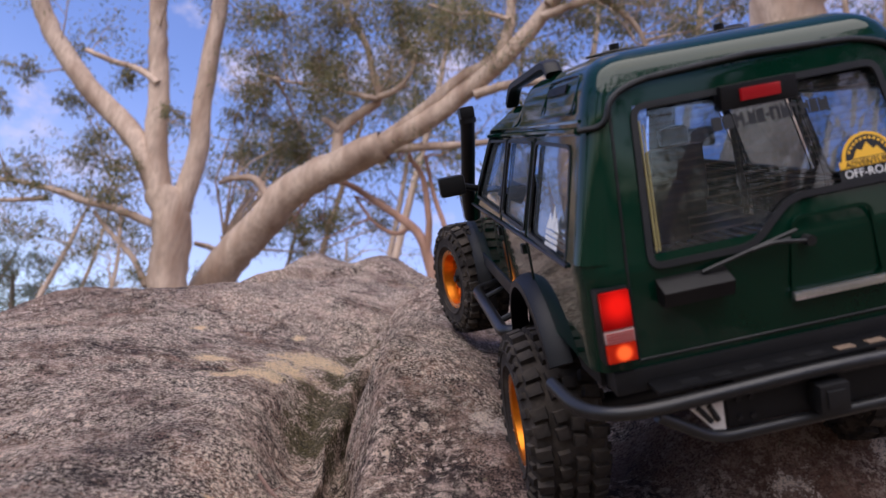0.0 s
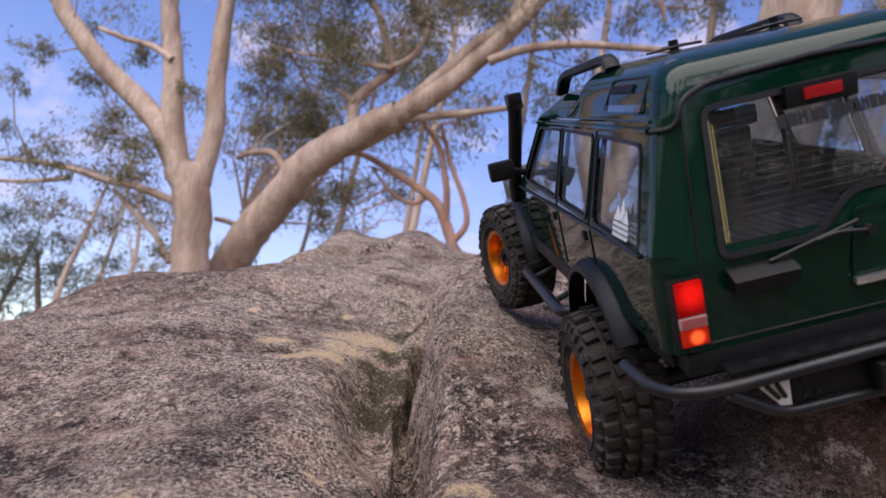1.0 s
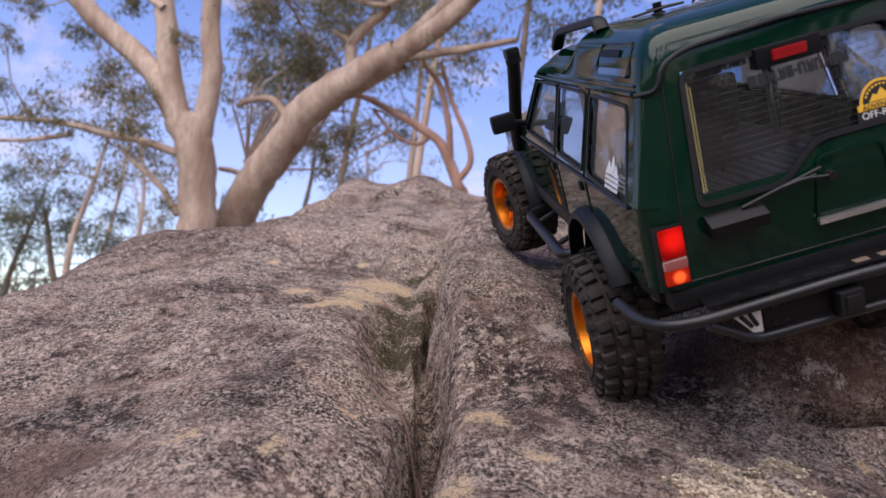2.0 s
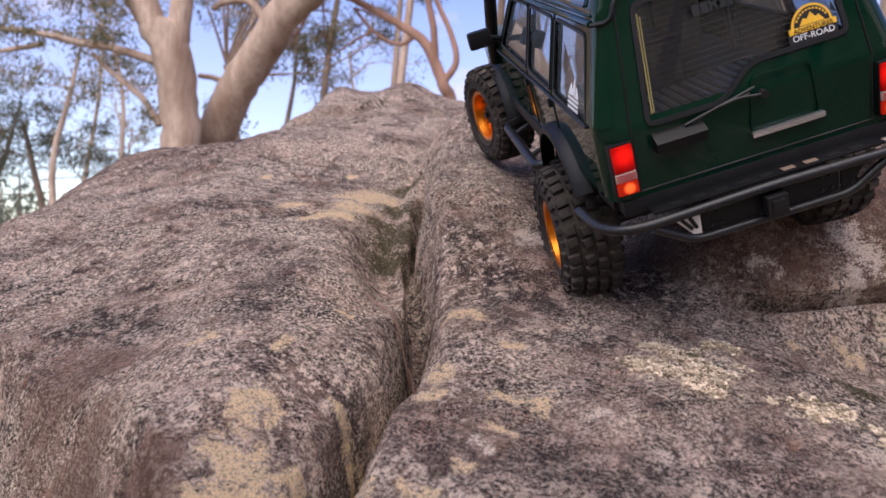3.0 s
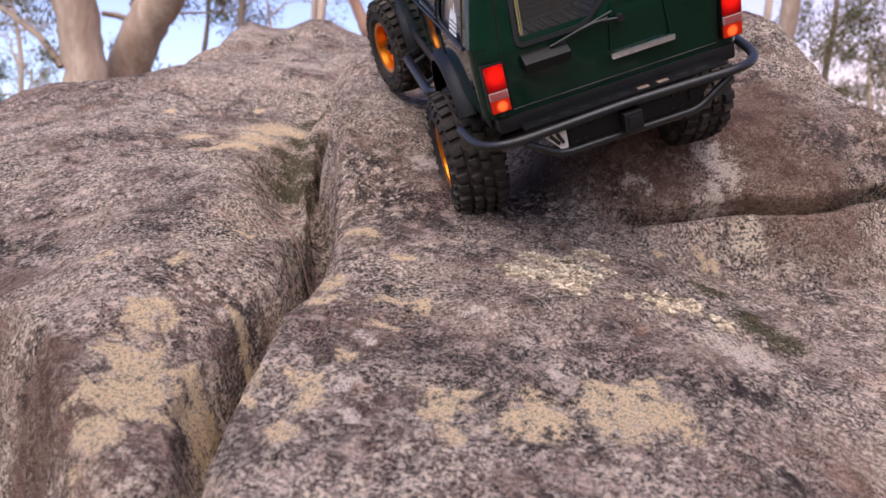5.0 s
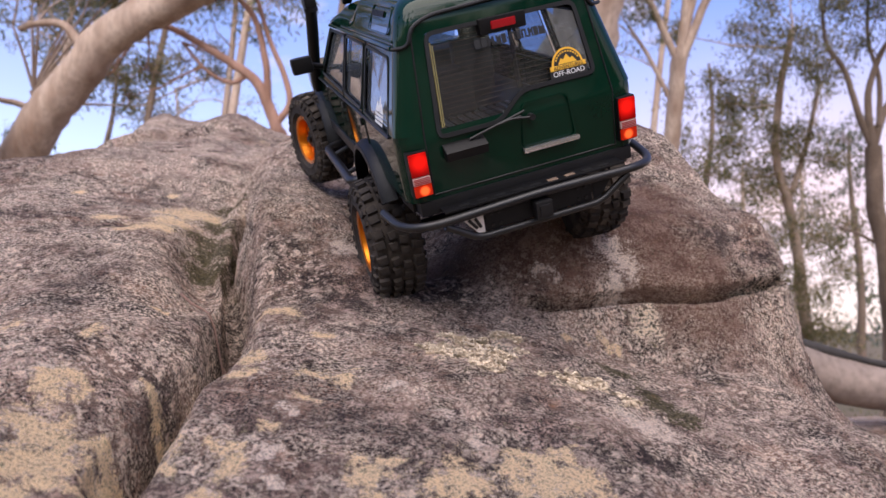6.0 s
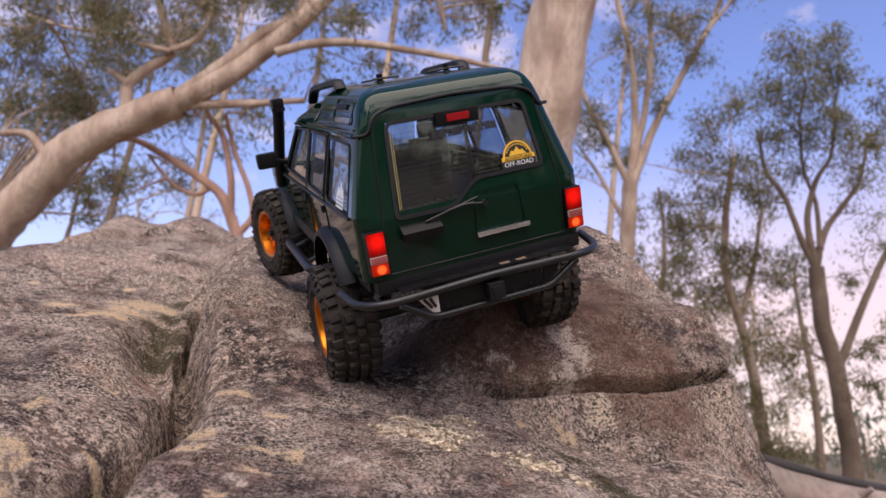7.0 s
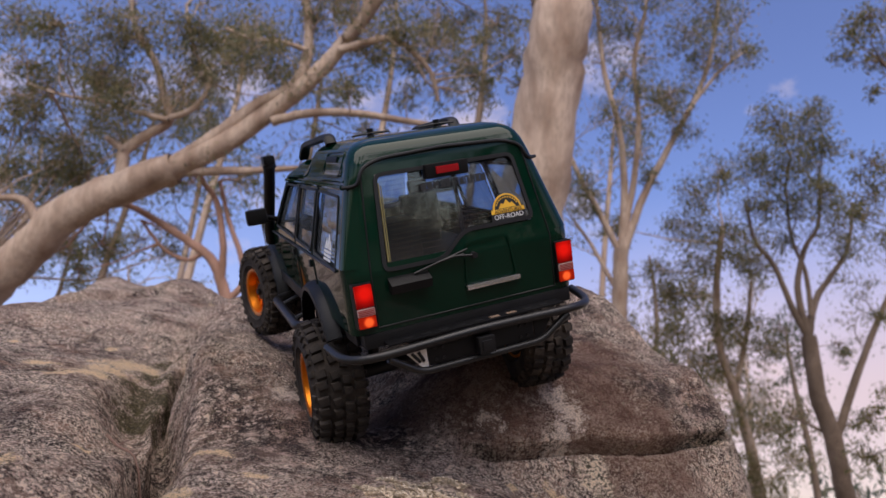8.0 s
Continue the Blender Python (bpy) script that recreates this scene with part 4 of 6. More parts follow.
def bumper():
    bm = bmesh.new()
    tube(bm, rounded([(-0.1075, -0.088, 0.0545), (-0.1030, -0.120, 0.0515), (-0.086, -0.1365, 0.0530), (0, -0.1385, 0.0560), (0.086, -0.1365, 0.0530), (0.1030, -0.120, 0.0515), (0.1075, -0.088, 0.0545)], 0.018, 6), 0.0033, 12)
    bar = part("rear_bumper", bm, STEEL, car, "black tube bumper with scuffed paint")
    bm = bmesh.new()
    tube(bm, rounded([(-0.074, -0.1365, 0.0500), (-0.050, -0.1350, 0.0335), (0.050, -0.1350, 0.0335), (0.074, -0.1365, 0.0500)], 0.008, 5), 0.0028, 10)
    part("lower_bar", bm, STEEL, bar)
    bm = bmesh.new()
    box(bm, (-0.043, -0.1345, 0.0365), (0.043, -0.1310, 0.0525), 0.0008)
    part("bumper_plate", bm, BLACK, bar, "flat black bumper plate")
    bm = bmesh.new()
    box(bm, (-0.0065, -0.1440, 0.0375), (0.0065, -0.130, 0.0505), 0.001)
    box(bm, (-0.0040, -0.1450, 0.0400), (0.0040, -0.1435, 0.0480), 0.0005)
    part("tow_hitch", bm, TRIM, bar, "square black tow hitch")
    for x in (-0.038, -0.032, 0.032, 0.038):
        for z in (0.0402, 0.0490):
            bm = bmesh.new()
            tube(bm, [(x, -0.1355, z), (x, -0.134, z)], 0.0013, 6)
            part("bolt", bm, TRIM, bar)
    for s in (-1, 1):
        bm = bmesh.new()
        slab(bm, [(s * 0.0445, -0.1345, 0.0515), (s * 0.0615, -0.1345, 0.0515), (s * 0.0500, -0.1345, 0.0375), (s * 0.0445, -0.1345, 0.0365)], (0, 0.0012, 0))
        g = part("gusset", bm, BARE if s < 0 else BLACK, bar, "bare metal corner gusset" if s < 0 else "black corner gusset", False)
        if s < 0:
            bm = bmesh.new()
            for a, b in ((-0.0560, -0.0505), (-0.0510, -0.0475)):
                tube(bm, [(a, -0.1350, 0.0490), (b, -0.1350, 0.0415)], 0.0012, 8)
            part("gusset_slot", bm, TRIM, g)
    bm = bmesh.new()
    box(bm, (-0.072, -0.1360, 0.0585), (0.072, -0.118, 0.0600), 0.0004)
    deck = part("bumper_deck", bm, BLACK, bar, "black perforated deck above the bumper")
    for k in range(9):
        x = -0.056 + k * 0.014
        bm = bmesh.new()
        box(bm, (x - 0.004, -0.1335, 0.0598), (x + 0.004, -0.1290, 0.0604), 0.0002)
        part("deck_slot", bm, TAN if k in (5, 6) else TRIM, deck)
    for s in (-1, 1):
        bm = bmesh.new()
        box(bm, (s * 0.034 - 0.003, -0.132, 0.034), (s * 0.034 + 0.003, -0.06, 0.050), 0.001)
        part("bumper_arm", bm, BLACK, bar)


TAN = material("dusty_brown_metal", (0.20, 0.14, 0.10), 0.6, 0.2, 0.2, 300)


def flares_and_steps():
    for sign in (-1, 1):
        for y0 in AXLES:
            bm = bmesh.new()
            rings = []
            for a in np.linspace(radians(30), radians(184), 30):
                dy, dz = math.cos(a), math.sin(a)
                if y0 == AXLES[1]:
                    dy = -dy
                rad = 0.0655 + 0.004 * max(0, math.sin(a)) ** 2
                sect = ((0.0885, rad + 0.0040), (0.0960, rad + 0.0030), (0.1010, rad + 0.0000), (0.1015, rad - 0.0040), (0.0995, rad - 0.0040), (0.0950, rad - 0.0005), (0.0885, rad + 0.0005))
                rings.append([bm.verts.new((sign * x, y0 - dy * r, 0.016 + dz * r)) for x, r in sect])
            for p, q in zip(rings, rings[1:]):
                for k in range(7):
                    bm.faces.new((p[k], p[(k + 1) % 7], q[(k + 1) % 7], q[k]))
            bm.faces.new(rings[0])
            bm.faces.new(rings[-1][::-1])
            part("fender_flare", bm, BLACK, car, "dull black fender flare")
            bm = bmesh.new()
            rings = []
            for a in np.linspace(0.08, 0.82 * math.pi, 16):
                rings.append([bm.verts.new((sign * x, y0 + 0.064 * math.cos(a), 0.016 + 0.064 * math.sin(a))) for x in (0.040, 0.0885)])
            for p, q in zip(rings, rings[1:]):
                bm.faces.new((p[0], p[1], q[1], q[0]))
            part("wheel_well", bm, TRIM, car, "black inner wheel well")
        bm = bmesh.new()
        tube(bm, rounded([(sign * 0.082, 0.066, 0.036), (sign * 0.106, 0.074, 0.034), (sign * 0.106, 0.222, 0.034), (sign * 0.082, 0.230, 0.036)], 0.010), 0.0048, 10)
        step = part("side_step", bm, STEEL, car, "black tube side step")
        for y in (0.105, 0.185):
            bm = bmesh.new()
            tube(bm, [(sign * 0.106, y, 0.034), (sign * 0.080, y, 0.042)], 0.0026, 8)
            part("step_bracket", bm, TRIM, step)
        # sill and rubbing strip along the doors
        bm = bmesh.new()
        box(bm, (sign * 0.0900 - 0.0035, 0.068, 0.0540), (sign * 0.0900 + 0.0015, 0.232, 0.0665), 0.001)
        part("door_sill", bm, BLACK, car, "black sill below the doors")
        bm = bmesh.new()
        tube(bm, [side_point(sign, -0.100, 0.1130, 0.0008), side_point(sign, 0.235, 0.1130, 0.0008)], 0.0011, 6)
        part("waist_line", bm, STEEL, car, "raised moulding below the windows")
        for y in (-0.006, 0.081):
            bm = bmesh.new()
            tube(bm, [side_point(sign, y, 0.070, 0.0002), side_point(sign, y, 0.1150, 0.0002), side_point(sign, y - 0.001, 0.170, 0.0002)], 0.0006, 5)
            part("door_gap", bm, TRIM, car, "thin dark door gap")
        for y in (0.006, 0.093):
            bm = bmesh.new()
            box(bm, (sign * HALF(0.104) - 0.0015, y, 0.1015), (sign * HALF(0.104) + 0.0018, y + 0.006, 0.1075), 0.0006)
            part("door_handle", bm, TRIM, car, "small black door handle")
        bm = bmesh.new()
        tube(bm, [side_point(sign, REAR(0.172) + 0.012, 0.1722, 0.0008), side_point(sign, 0.165, 0.1722, 0.0008)], 0.0019, 8)
        tube(bm, [side_point(sign, REAR(0.172) + 0.012, 0.1765, 0.0004), side_point(sign, 0.160, 0.1765, 0.0002)], 0.0009, 6)
        part("roof_gutter", bm, PAINT, car, "glossy gutter along the roof edge")
        # small roof windows above the gutter
        bm = bmesh.new()
        loop = rounded([side_point(sign, -0.020, 0.1800, 0.0006), side_point(sign, -0.085, 0.1800, 0.0006), side_point(sign, -0.082, 0.1985, 0.0006), side_point(sign, -0.024, 0.1985, 0.0006)], 0.005, 4, True)
        slab(bm, loop, (-sign * 0.002, 0, -0.001))
        alp = part("roof_window", bm, GLOSS, car, "glossy curved roof window", False)
        bm = bmesh.new()
        for k in range(8):
            box(bm, (-0.0005, -0.0020, -0.0022), (0.0005, 0.0016, 0.0022), 0, Matrix.Translation(side_point(sign, -0.030 - k * 0.0046, 0.1925, 0.0008)) @ pose(0, 0, 0, 0, -sign * 25, 0))
        part("raised_lettering", bm, BLACK, alp, "row of small raised dark bars", False)
        bm = bmesh.new()
        loop2 = [p + Vector((sign * 0.0004, 0, 0)) for p in loop]
        if (loop2[1] - loop2[0]).cross(Vector((sign, 0, 0.6))).dot(sum(loop2, Vector()) / len(loop2) - loop2[0]) > 0:
            loop2.reverse()
        ribbon(bm, loop2, (sign, 0, 0.5), 0.0012, 0.0007)
        part("roof_window_edge", bm, PAINT, alp)


GLOSS = material("dark_glossy_glass", (0.02, 0.028, 0.030), 0.04, 0, 0.05, 300, 0, 10, 0, 1.0)


def roof_fittings():
    for s in (-1, 1):
        x = s * 0.0585
        bm = bmesh.new()
        pts = rounded([(x, 0.004, 0.2035), (x, 0.010, 0.2110), (x * 1.02, 0.118, 0.2060), (x * 1.04, 0.134, 0.1935)], 0.012, 6)
        rings = []
        for k, p in enumerate(pts):
            way = (pts[min(k + 1, len(pts) - 1)] - pts[max(k - 1, 0)]).normalized()
            up = Vector((1, 0, 0)).cross(way)
            rings.append([bm.verts.new(p + Vector((a * 0.0048, 0, 0)) + up * b * 0.0030) for a, b in ((-1, -0.6), (-0.6, -1), (0.6, -1), (1, -0.6), (1, 0.6), (0.6, 1), (-0.6, 1), (-1, 0.6))])
        for p, q in zip(rings, rings[1:]):
            for k in range(8):
                bm.faces.new((p[k], p[(k + 1) % 8], q[(k + 1) % 8], q[k]))
        bm.faces.new(rings[0])
        bm.faces.new(rings[-1][::-1])
        part("roof_rail", bm, BLACK, car, "black moulded roof rail")
        bm = bmesh.new()
        tube(bm, [(s * 0.030, -0.023, 0.2045), (s * 0.030, -0.023, 0.2065)], [0.0050, 0.0042], 14)
        tube(bm, [(s * 0.030, -0.023, 0.2065), (s * 0.030, -0.023, 0.2125)], 0.0028, 10)
        post = part("body_post", bm, BLACK, car, "black body mounting post")
        bm = bmesh.new()
        tube(bm, rounded([(s * 0.030 - 0.016, -0.0215, 0.2078), (s * 0.030 - 0.004, -0.0255, 0.2085), (s * 0.030 + 0.004, -0.0255, 0.2085), (s * 0.030 + 0.018, -0.0225, 0.2080), (s * 0.030 + 0.004, -0.0200, 0.2090), (s * 0.030 - 0.006, -0.0205, 0.2090)], 0.003), 0.0008, 6)
        part("body_clip", bm, TRIM, post, "thin wire body clip")
    for s in (-1, 1):
        bm = bmesh.new()
        box(bm, (s * 0.1130 - 0.0115, 0.190, 0.1270), (s * 0.1130 + 0.0115, 0.203, 0.1445), 0.0040)
        tube(bm, [(s * 0.104, 0.198, 0.134), (s * 0.088, 0.205, 0.128)], 0.0030, 8)
        part("door_mirror", bm, BLACK, car, "black door mirror")
    bm = bmesh.new()
    pts = rounded([(-0.0945, 0.262, 0.098), (-0.0955, 0.246, 0.118), (-0.0900, 0.212, 0.172), (-0.0880, 0.206, 0.190)], 0.012, 5)
    tube(bm, pts, 0.0064, 12)
    tube(bm, [(-0.0880, 0.206, 0.186), (-0.0880, 0.206, 0.1905)], 0.0076, 12)
    box(bm, (-0.0945, 0.198, 0.1900), (-0.0815, 0.219, 0.2005), 0.003)
    part("snorkel", bm, BLACK, car, "matt black snorkel beside the windscreen")
    bm = bmesh.new()
    slab(bm, rounded([(-0.088, 0.215, 0.1150), (0.088, 0.215, 0.1150), (0.084, 0.369, 0.1110), (-0.084, 0.369, 0.1110)], 0.006, 4, True), (0, 0, 0.006))
    part("bonnet", bm, PAINT, car, "green bonnet")
    bm = bmesh.new()
    for k in range(7):
        box(bm, (-0.050, 0.3715, 0.080 + k * 0.0045), (0.050, 0.3745, 0.0825 + k * 0.0045), 0.0004)
    part("grille", bm, BLACK, car, "black front grille")
    for s in (-1, 1):
        bm = bmesh.new()
        box(bm, (s * 0.069 - 0.014, 0.371, 0.082), (s * 0.069 + 0.014, 0.376, 0.106), 0.002)
        part("headlamp", bm, CLEAR_LENS, car, "clear headlamp")
    bm = bmesh.new()
    tube(bm, rounded([(-0.10, 0.342, 0.056), (-0.090, 0.389, 0.056), (0.090, 0.389, 0.056), (0.10, 0.342, 0.056)], 0.02), 0.005, 10)
    part("front_bumper", bm, STEEL, car, "black tube front bumper")


def interior():
    bm = bmesh.new()
    box(bm, (-0.084, -0.113, 0.0860), (0.084, 0.240, 0.0885), 0)
    tray = part("interior_floor", bm, INSIDE, car, "dark interior floor")
    for k in range(17):
        x = -0.064 + k * 0.008
        bm = bmesh.new()
        box(bm, (x - 0.0022, -0.108, 0.088), (x + 0.0022, 0.010, 0.0908), 0.0008)
        part("floor_rib", bm, TRAY, tray, "grey floor rib")
    for s in (-1, 1):
        bm = bmesh.new()
        box(bm, (s * 0.040 - 0.021, 0.085, 0.088), (s * 0.040 + 0.021, 0.135, 0.106), 0.005)
        box(bm, (s * 0.040 - 0.020, 0.078, 0.100), (s * 0.040 + 0.020, 0.092, 0.142), 0.005)
        box(bm, (s * 0.040 - 0.010, 0.078, 0.143), (s * 0.040 + 0.010, 0.088, 0.156), 0.004)
        part("seat", bm, INSIDE, car, "dark moulded seat")
    bm = bmesh.new()
    box(bm, (-0.080, 0.180, 0.088), (0.080, 0.225, 0.122), 0.006)
    part("dashboard", bm, INSIDE, car, "dark dashboard")
    bm = bmesh.new()
    box(bm, (-0.052, 0.000, 0.088), (0.010, 0.050, 0.128), 0.006)
    part("gear_box", bm, INSIDE, car, "dark housing behind the seats")
    bm = bmesh.new()
    for s in (-1, 1):
        tube(bm, rounded([(s * 0.074, 0.055, 0.088), (s * 0.070, 0.055, 0.160), (s * 0.050, 0.055, 0.184), (0, 0.055, 0.186)], 0.012), 0.0022, 8)
    part("roll_bar", bm, INSIDE, car, "dark roll bar")


def lug_mesh(name, lo, hi):
    bm = bmesh.new()
    box(bm, lo, hi, 0)
    for v in bm.verts:
        if v.co.z > 0:
            v.co.x *= 0.88
            v.co.y *= 0.86
    me = bpy.data.meshes.new(name)
    bm.to_mesh(me)
    bm.free()
    me.materials.append(RUBBER)
    return me


LUGS = [lug_mesh("centre_lug", (-0.0036, -0.0044, -0.002), (0.0036, 0.0044, 0.0040)), lug_mesh("shoulder_lug", (-0.0046, -0.0045, -0.002), (0.0050, 0.0045, 0.0044)),
        lug_mesh("wall_lug", (-0.0030, -0.0036, -0.001), (0.0034, 0.0036, 0.0016)), lug_mesh("wall_lug_small", (-0.0026, -0.0020, -0.001), (0.0020, 0.0026, 0.0014))]


def wheel(hub, sign, camber, steer, single_lugs):
    """Hub mesh with a lugged tyre and a drilled rim; sign is the outer side."""
    bm = bmesh.new()
    tube(bm, [(-0.018, 0, 0), (0.012, 0, 0)], 0.010, 16)
    w = part("wheel", bm, BLACK, car, "knobbly-tyred wheel with an orange rim")
    w.matrix_basis = pose(*hub) @ pose(0, 0, 0, 0, camber, steer) @ (pose(0, 0, 0) if sign > 0 else pose(0, 0, 0, 0, 0, 180)) @ Matrix.Diagonal((1.08, 1.03, 1.03, 1))
    R = 0.0518
    bm = bmesh.new()
    prof = [(-0.0150, 0.0), (-0.0135, 0.0120), (-0.0150, 0.0275), (-0.0195, 0.0300), (-0.0212, 0.0380), (-0.0205, 0.0460), (-0.0175, 0.0505), (-0.0110, R - 0.0007), (0, R), (0.0110, R - 0.0007), (0.0175, 0.0505), (0.0205, 0.0460), (0.0210, 0.0432), (0.0218, 0.0428), (0.0218, 0.0418), (0.0212, 0.0414), (0.0212, 0.0350), (0.0218, 0.0346), (0.0218, 0.0334), (0.0208, 0.0330), (0.0195, 0.0300), (0.0150, 0.0275), (0.0130, 0.0250)]
    lathe(bm, prof, 0.0, 56)
    # lugs: two staggered centre rows and shoulder blocks that reach down the wall
    n, blocks = 30, []
    fine = Matrix.Diagonal((0.95, 0.80, 1, 1))
    for k in range(n):
        a = 2 * math.pi * k / n
        for row, (x, da) in enumerate(((-0.0042, 0.0), (0.0042, 0.45), (-0.0140, 0.25), (0.0140, 0.70))):
            b = a + da * 2 * math.pi / n + (0.02 if k % 2 else -0.02)
            rr = R - (0.0005, 0.0005, 0.0018, 0.0018)[row]
            lean = (0, 0, -12, 12)[row]
            blocks.append((0 if row < 2 else 1, pose(0, 0, 0, math.degrees(b), 0, 0) @ pose(x, 0, rr) @ pose(0, 0, 0, 0, lean, 9 if row % 2 else -9) @ fine))
        for s in (-1, 1):
            b = a + (0.25 if s < 0 else -0.25) * 2 * math.pi / n
            blocks.append((2 if k % 2 else 3, pose(0, 0, 0, math.degrees(b), 0, 0) @ pose(s * 0.0206, 0, 0.0462) @ pose(0, 0, 0, 0, s * 68, 0) @ fine))
    if single_lugs:
        for kind, m in blocks:
            ob = new("tread_lug", LUGS[kind])
            ob.parent = w
            ob.matrix_basis = m
    else:
        tread = bmesh.new()
        for kind, m in blocks:
            first = len(tread.verts)
            tread.from_mesh(LUGS[kind])
            tread.verts.ensure_lookup_table()
            bmesh.ops.transform(tread, matrix=m, verts=tread.verts[first:])
        tagged(part("tread", tread, RUBBER, w, "dusty rubber tread lugs", False), kind="stuff")
    part("tyre", bm, CARCASS, w, "dusty black lugged tyre", True)
    bm = bmesh.new()
    lathe(bm, [(-0.0150, 0.0262), (-0.0150, 0.0235), (0.0080, 0.0225), (0.0135, 0.0242), (0.0178, 0.0252), (0.0188, 0.0268), (0.0188, 0.0292), (0.0165, 0.0298), (0.0130, 0.0285), (-0.0150, 0.0285)], 0.0, 48)
    lathe(bm, [(0.0040, 0.0228), (0.0072, 0.0222), (0.0080, 0.0205), (0.0080, 0.0185)], 0.0, 48)
    for k in range(12):
        b = k * 30
        box(bm, (0.0050, -0.0021, 0.0100), (0.0095, 0.0021, 0.0215), 0.0007, pose(0, 0, 0, b, 0, 0))
    lathe(bm, [(0.0040, 0.0), (0.0105, 0.0001), (0.0105, 0.0090), (0.0092, 0.0112), (0.0050, 0.0118), (0.0040, 0.0118)], 0.0, 30)
    rim = part("rim", bm, ORANGE, w, "orange anodised rim with drilled face")
    bm = bmesh.new()
    tube(bm, [(0.0105, 0, 0), (0.0160, 0, 0)], 0.0036, 6)
    part("wheel_nut", bm, TRIM, rim, "black wheel nut")
    bm = bmesh.new()
    for k in range(20):
        a = 2 * math.pi * k / 20
        y, z = 0.0280 * math.cos(a), 0.0280 * math.sin(a)
        tube(bm, [(0.0186, y, z), (0.0196, y, z)], 0.0009, 6)
    part("rim_screws", bm, CHROME, rim, "ring of small screws")
    return w


def running_gear():
    hubs = {"rl": (-0.0955, 0.004, -0.003), "rr": (0.1050, 0.004, -0.002), "fl": (-0.1030, 0.298, 0.032), "fr": (0.0990, 0.298, 0.031)}
    for k, h in hubs.items():
        wheel(h, -1 if k[1] == "l" else 1, 4 if k[0] == "r" else 5, 0 if k[0] == "r" else 14, k == "rl")
    for a, b in (("rl", "rr"), ("fl", "fr")):
        bm = bmesh.new()
        tube(bm, [hubs[a], hubs[b]], 0.0065, 10)
        mid = (Vector(hubs[a]) + Vector(hubs[b])) / 2
        bmesh.ops.create_uvsphere(bm, u_segments=16, v_segments=10, radius=0.015, matrix=Matrix.Translation(mid + Vector((0.012, 0, 0))))
        part("axle", bm, TRIM, car, "black axle with a round housing")
    bm = bmesh.new()
    box(bm, (-0.040, -0.105, 0.040), (0.040, 0.355, 0.086), 0.004)
    part("chassis", bm, TRIM, car, "black chassis")
    for s in (-1, 1):
        for y in AXLES:
            bm = bmesh.new()
            tube(bm, [(s * 0.055, y - 0.012, 0.012), (s * 0.050, y - 0.030, 0.078)], 0.0050, 10)
            part("shock_absorber", bm, BLACK, car, "black shock absorber")
    bm = bmesh.new()
    box(bm, (-0.0845, -0.1165, 0.0640), (0.0845, -0.080, 0.0700), 0)
    part("rear_floor", bm, TRIM, car)


lower_body()
cabin()
windows()
stickers()
tail_lamps()
tailgate()
bumper()
flares_and_steps()
roof_fittings()
interior()
running_gear()

# ---- ground, trees and distance ----
def ground():
    n, size = 90, 600.0
    u = np.linspace(-1, 1, n)
    axis = np.sign(u) * np.abs(u) ** 3 * size
    gx, gy = np.meshgrid(axis, axis + 5)
    z = 0.25 * fbm(gx * 0.05, gy * 0.05, 3, 80) - 0.1
    verts = np.stack([gx, gy, z], -1).reshape(-1, 3).tolist()
    faces = [(j * n + i, j * n + i + 1, (j + 1) * n + i + 1, (j + 1) * n + i) for j in range(n - 1) for i in range(n - 1)]
    tagged(raw("ground", verts, faces, SOIL), "dry brown bush floor with sparse grass", "ground", kind="structure")


def leaf_material(name, a, b, c):
    m = bpy.data.materials.new(name)
    m.use_nodes = True
    n, l = m.node_tree.nodes, m.node_tree.links
    p, out = n["Principled BSDF"], n["Material Output"]
    geo, ramp = n.new("ShaderNodeNewGeometry"), n.new("ShaderNodeValToRGB")
    ramp.color_ramp.elements[0].color, ramp.color_ramp.elements[1].color = (*a, 1), (*c, 1)
    e = ramp.color_ramp.elements.new(0.55)
    e.color = (*b, 1)
    l.new(geo.outputs["Random Per Island"], ramp.inputs["Fac"])
    l.new(ramp.outputs["Color"], p.inputs["Base Color"])
    p.inputs["Roughness"].default_value = 0.45
    tr, mix = n.new("ShaderNodeBsdfTranslucent"), n.new("ShaderNodeMixShader")
    l.new(ramp.outputs["Color"], tr.inputs["Color"])
    mix.inputs["Fac"].default_value = 0.6
    l.new(p.outputs["BSDF"], mix.inputs[1])
    l.new(tr.outputs["BSDF"], mix.inputs[2])
    l.new(mix.outputs["Shader"], out.inputs["Surface"])
    return m


LEAF = leaf_material("gum_leaf", (0.090, 0.105, 0.055), (0.19, 0.185, 0.095), (0.36, 0.27, 0.13))
LEAF_OLIVE = leaf_material("olive_gum_leaf", (0.085, 0.095, 0.040), (0.185, 0.170, 0.070), (0.34, 0.25, 0.10))
LEAF_BLUE = leaf_material("grey_green_leaf", (0.080, 0.105, 0.085), (0.14, 0.16, 0.105), (0.20, 0.18, 0.105))


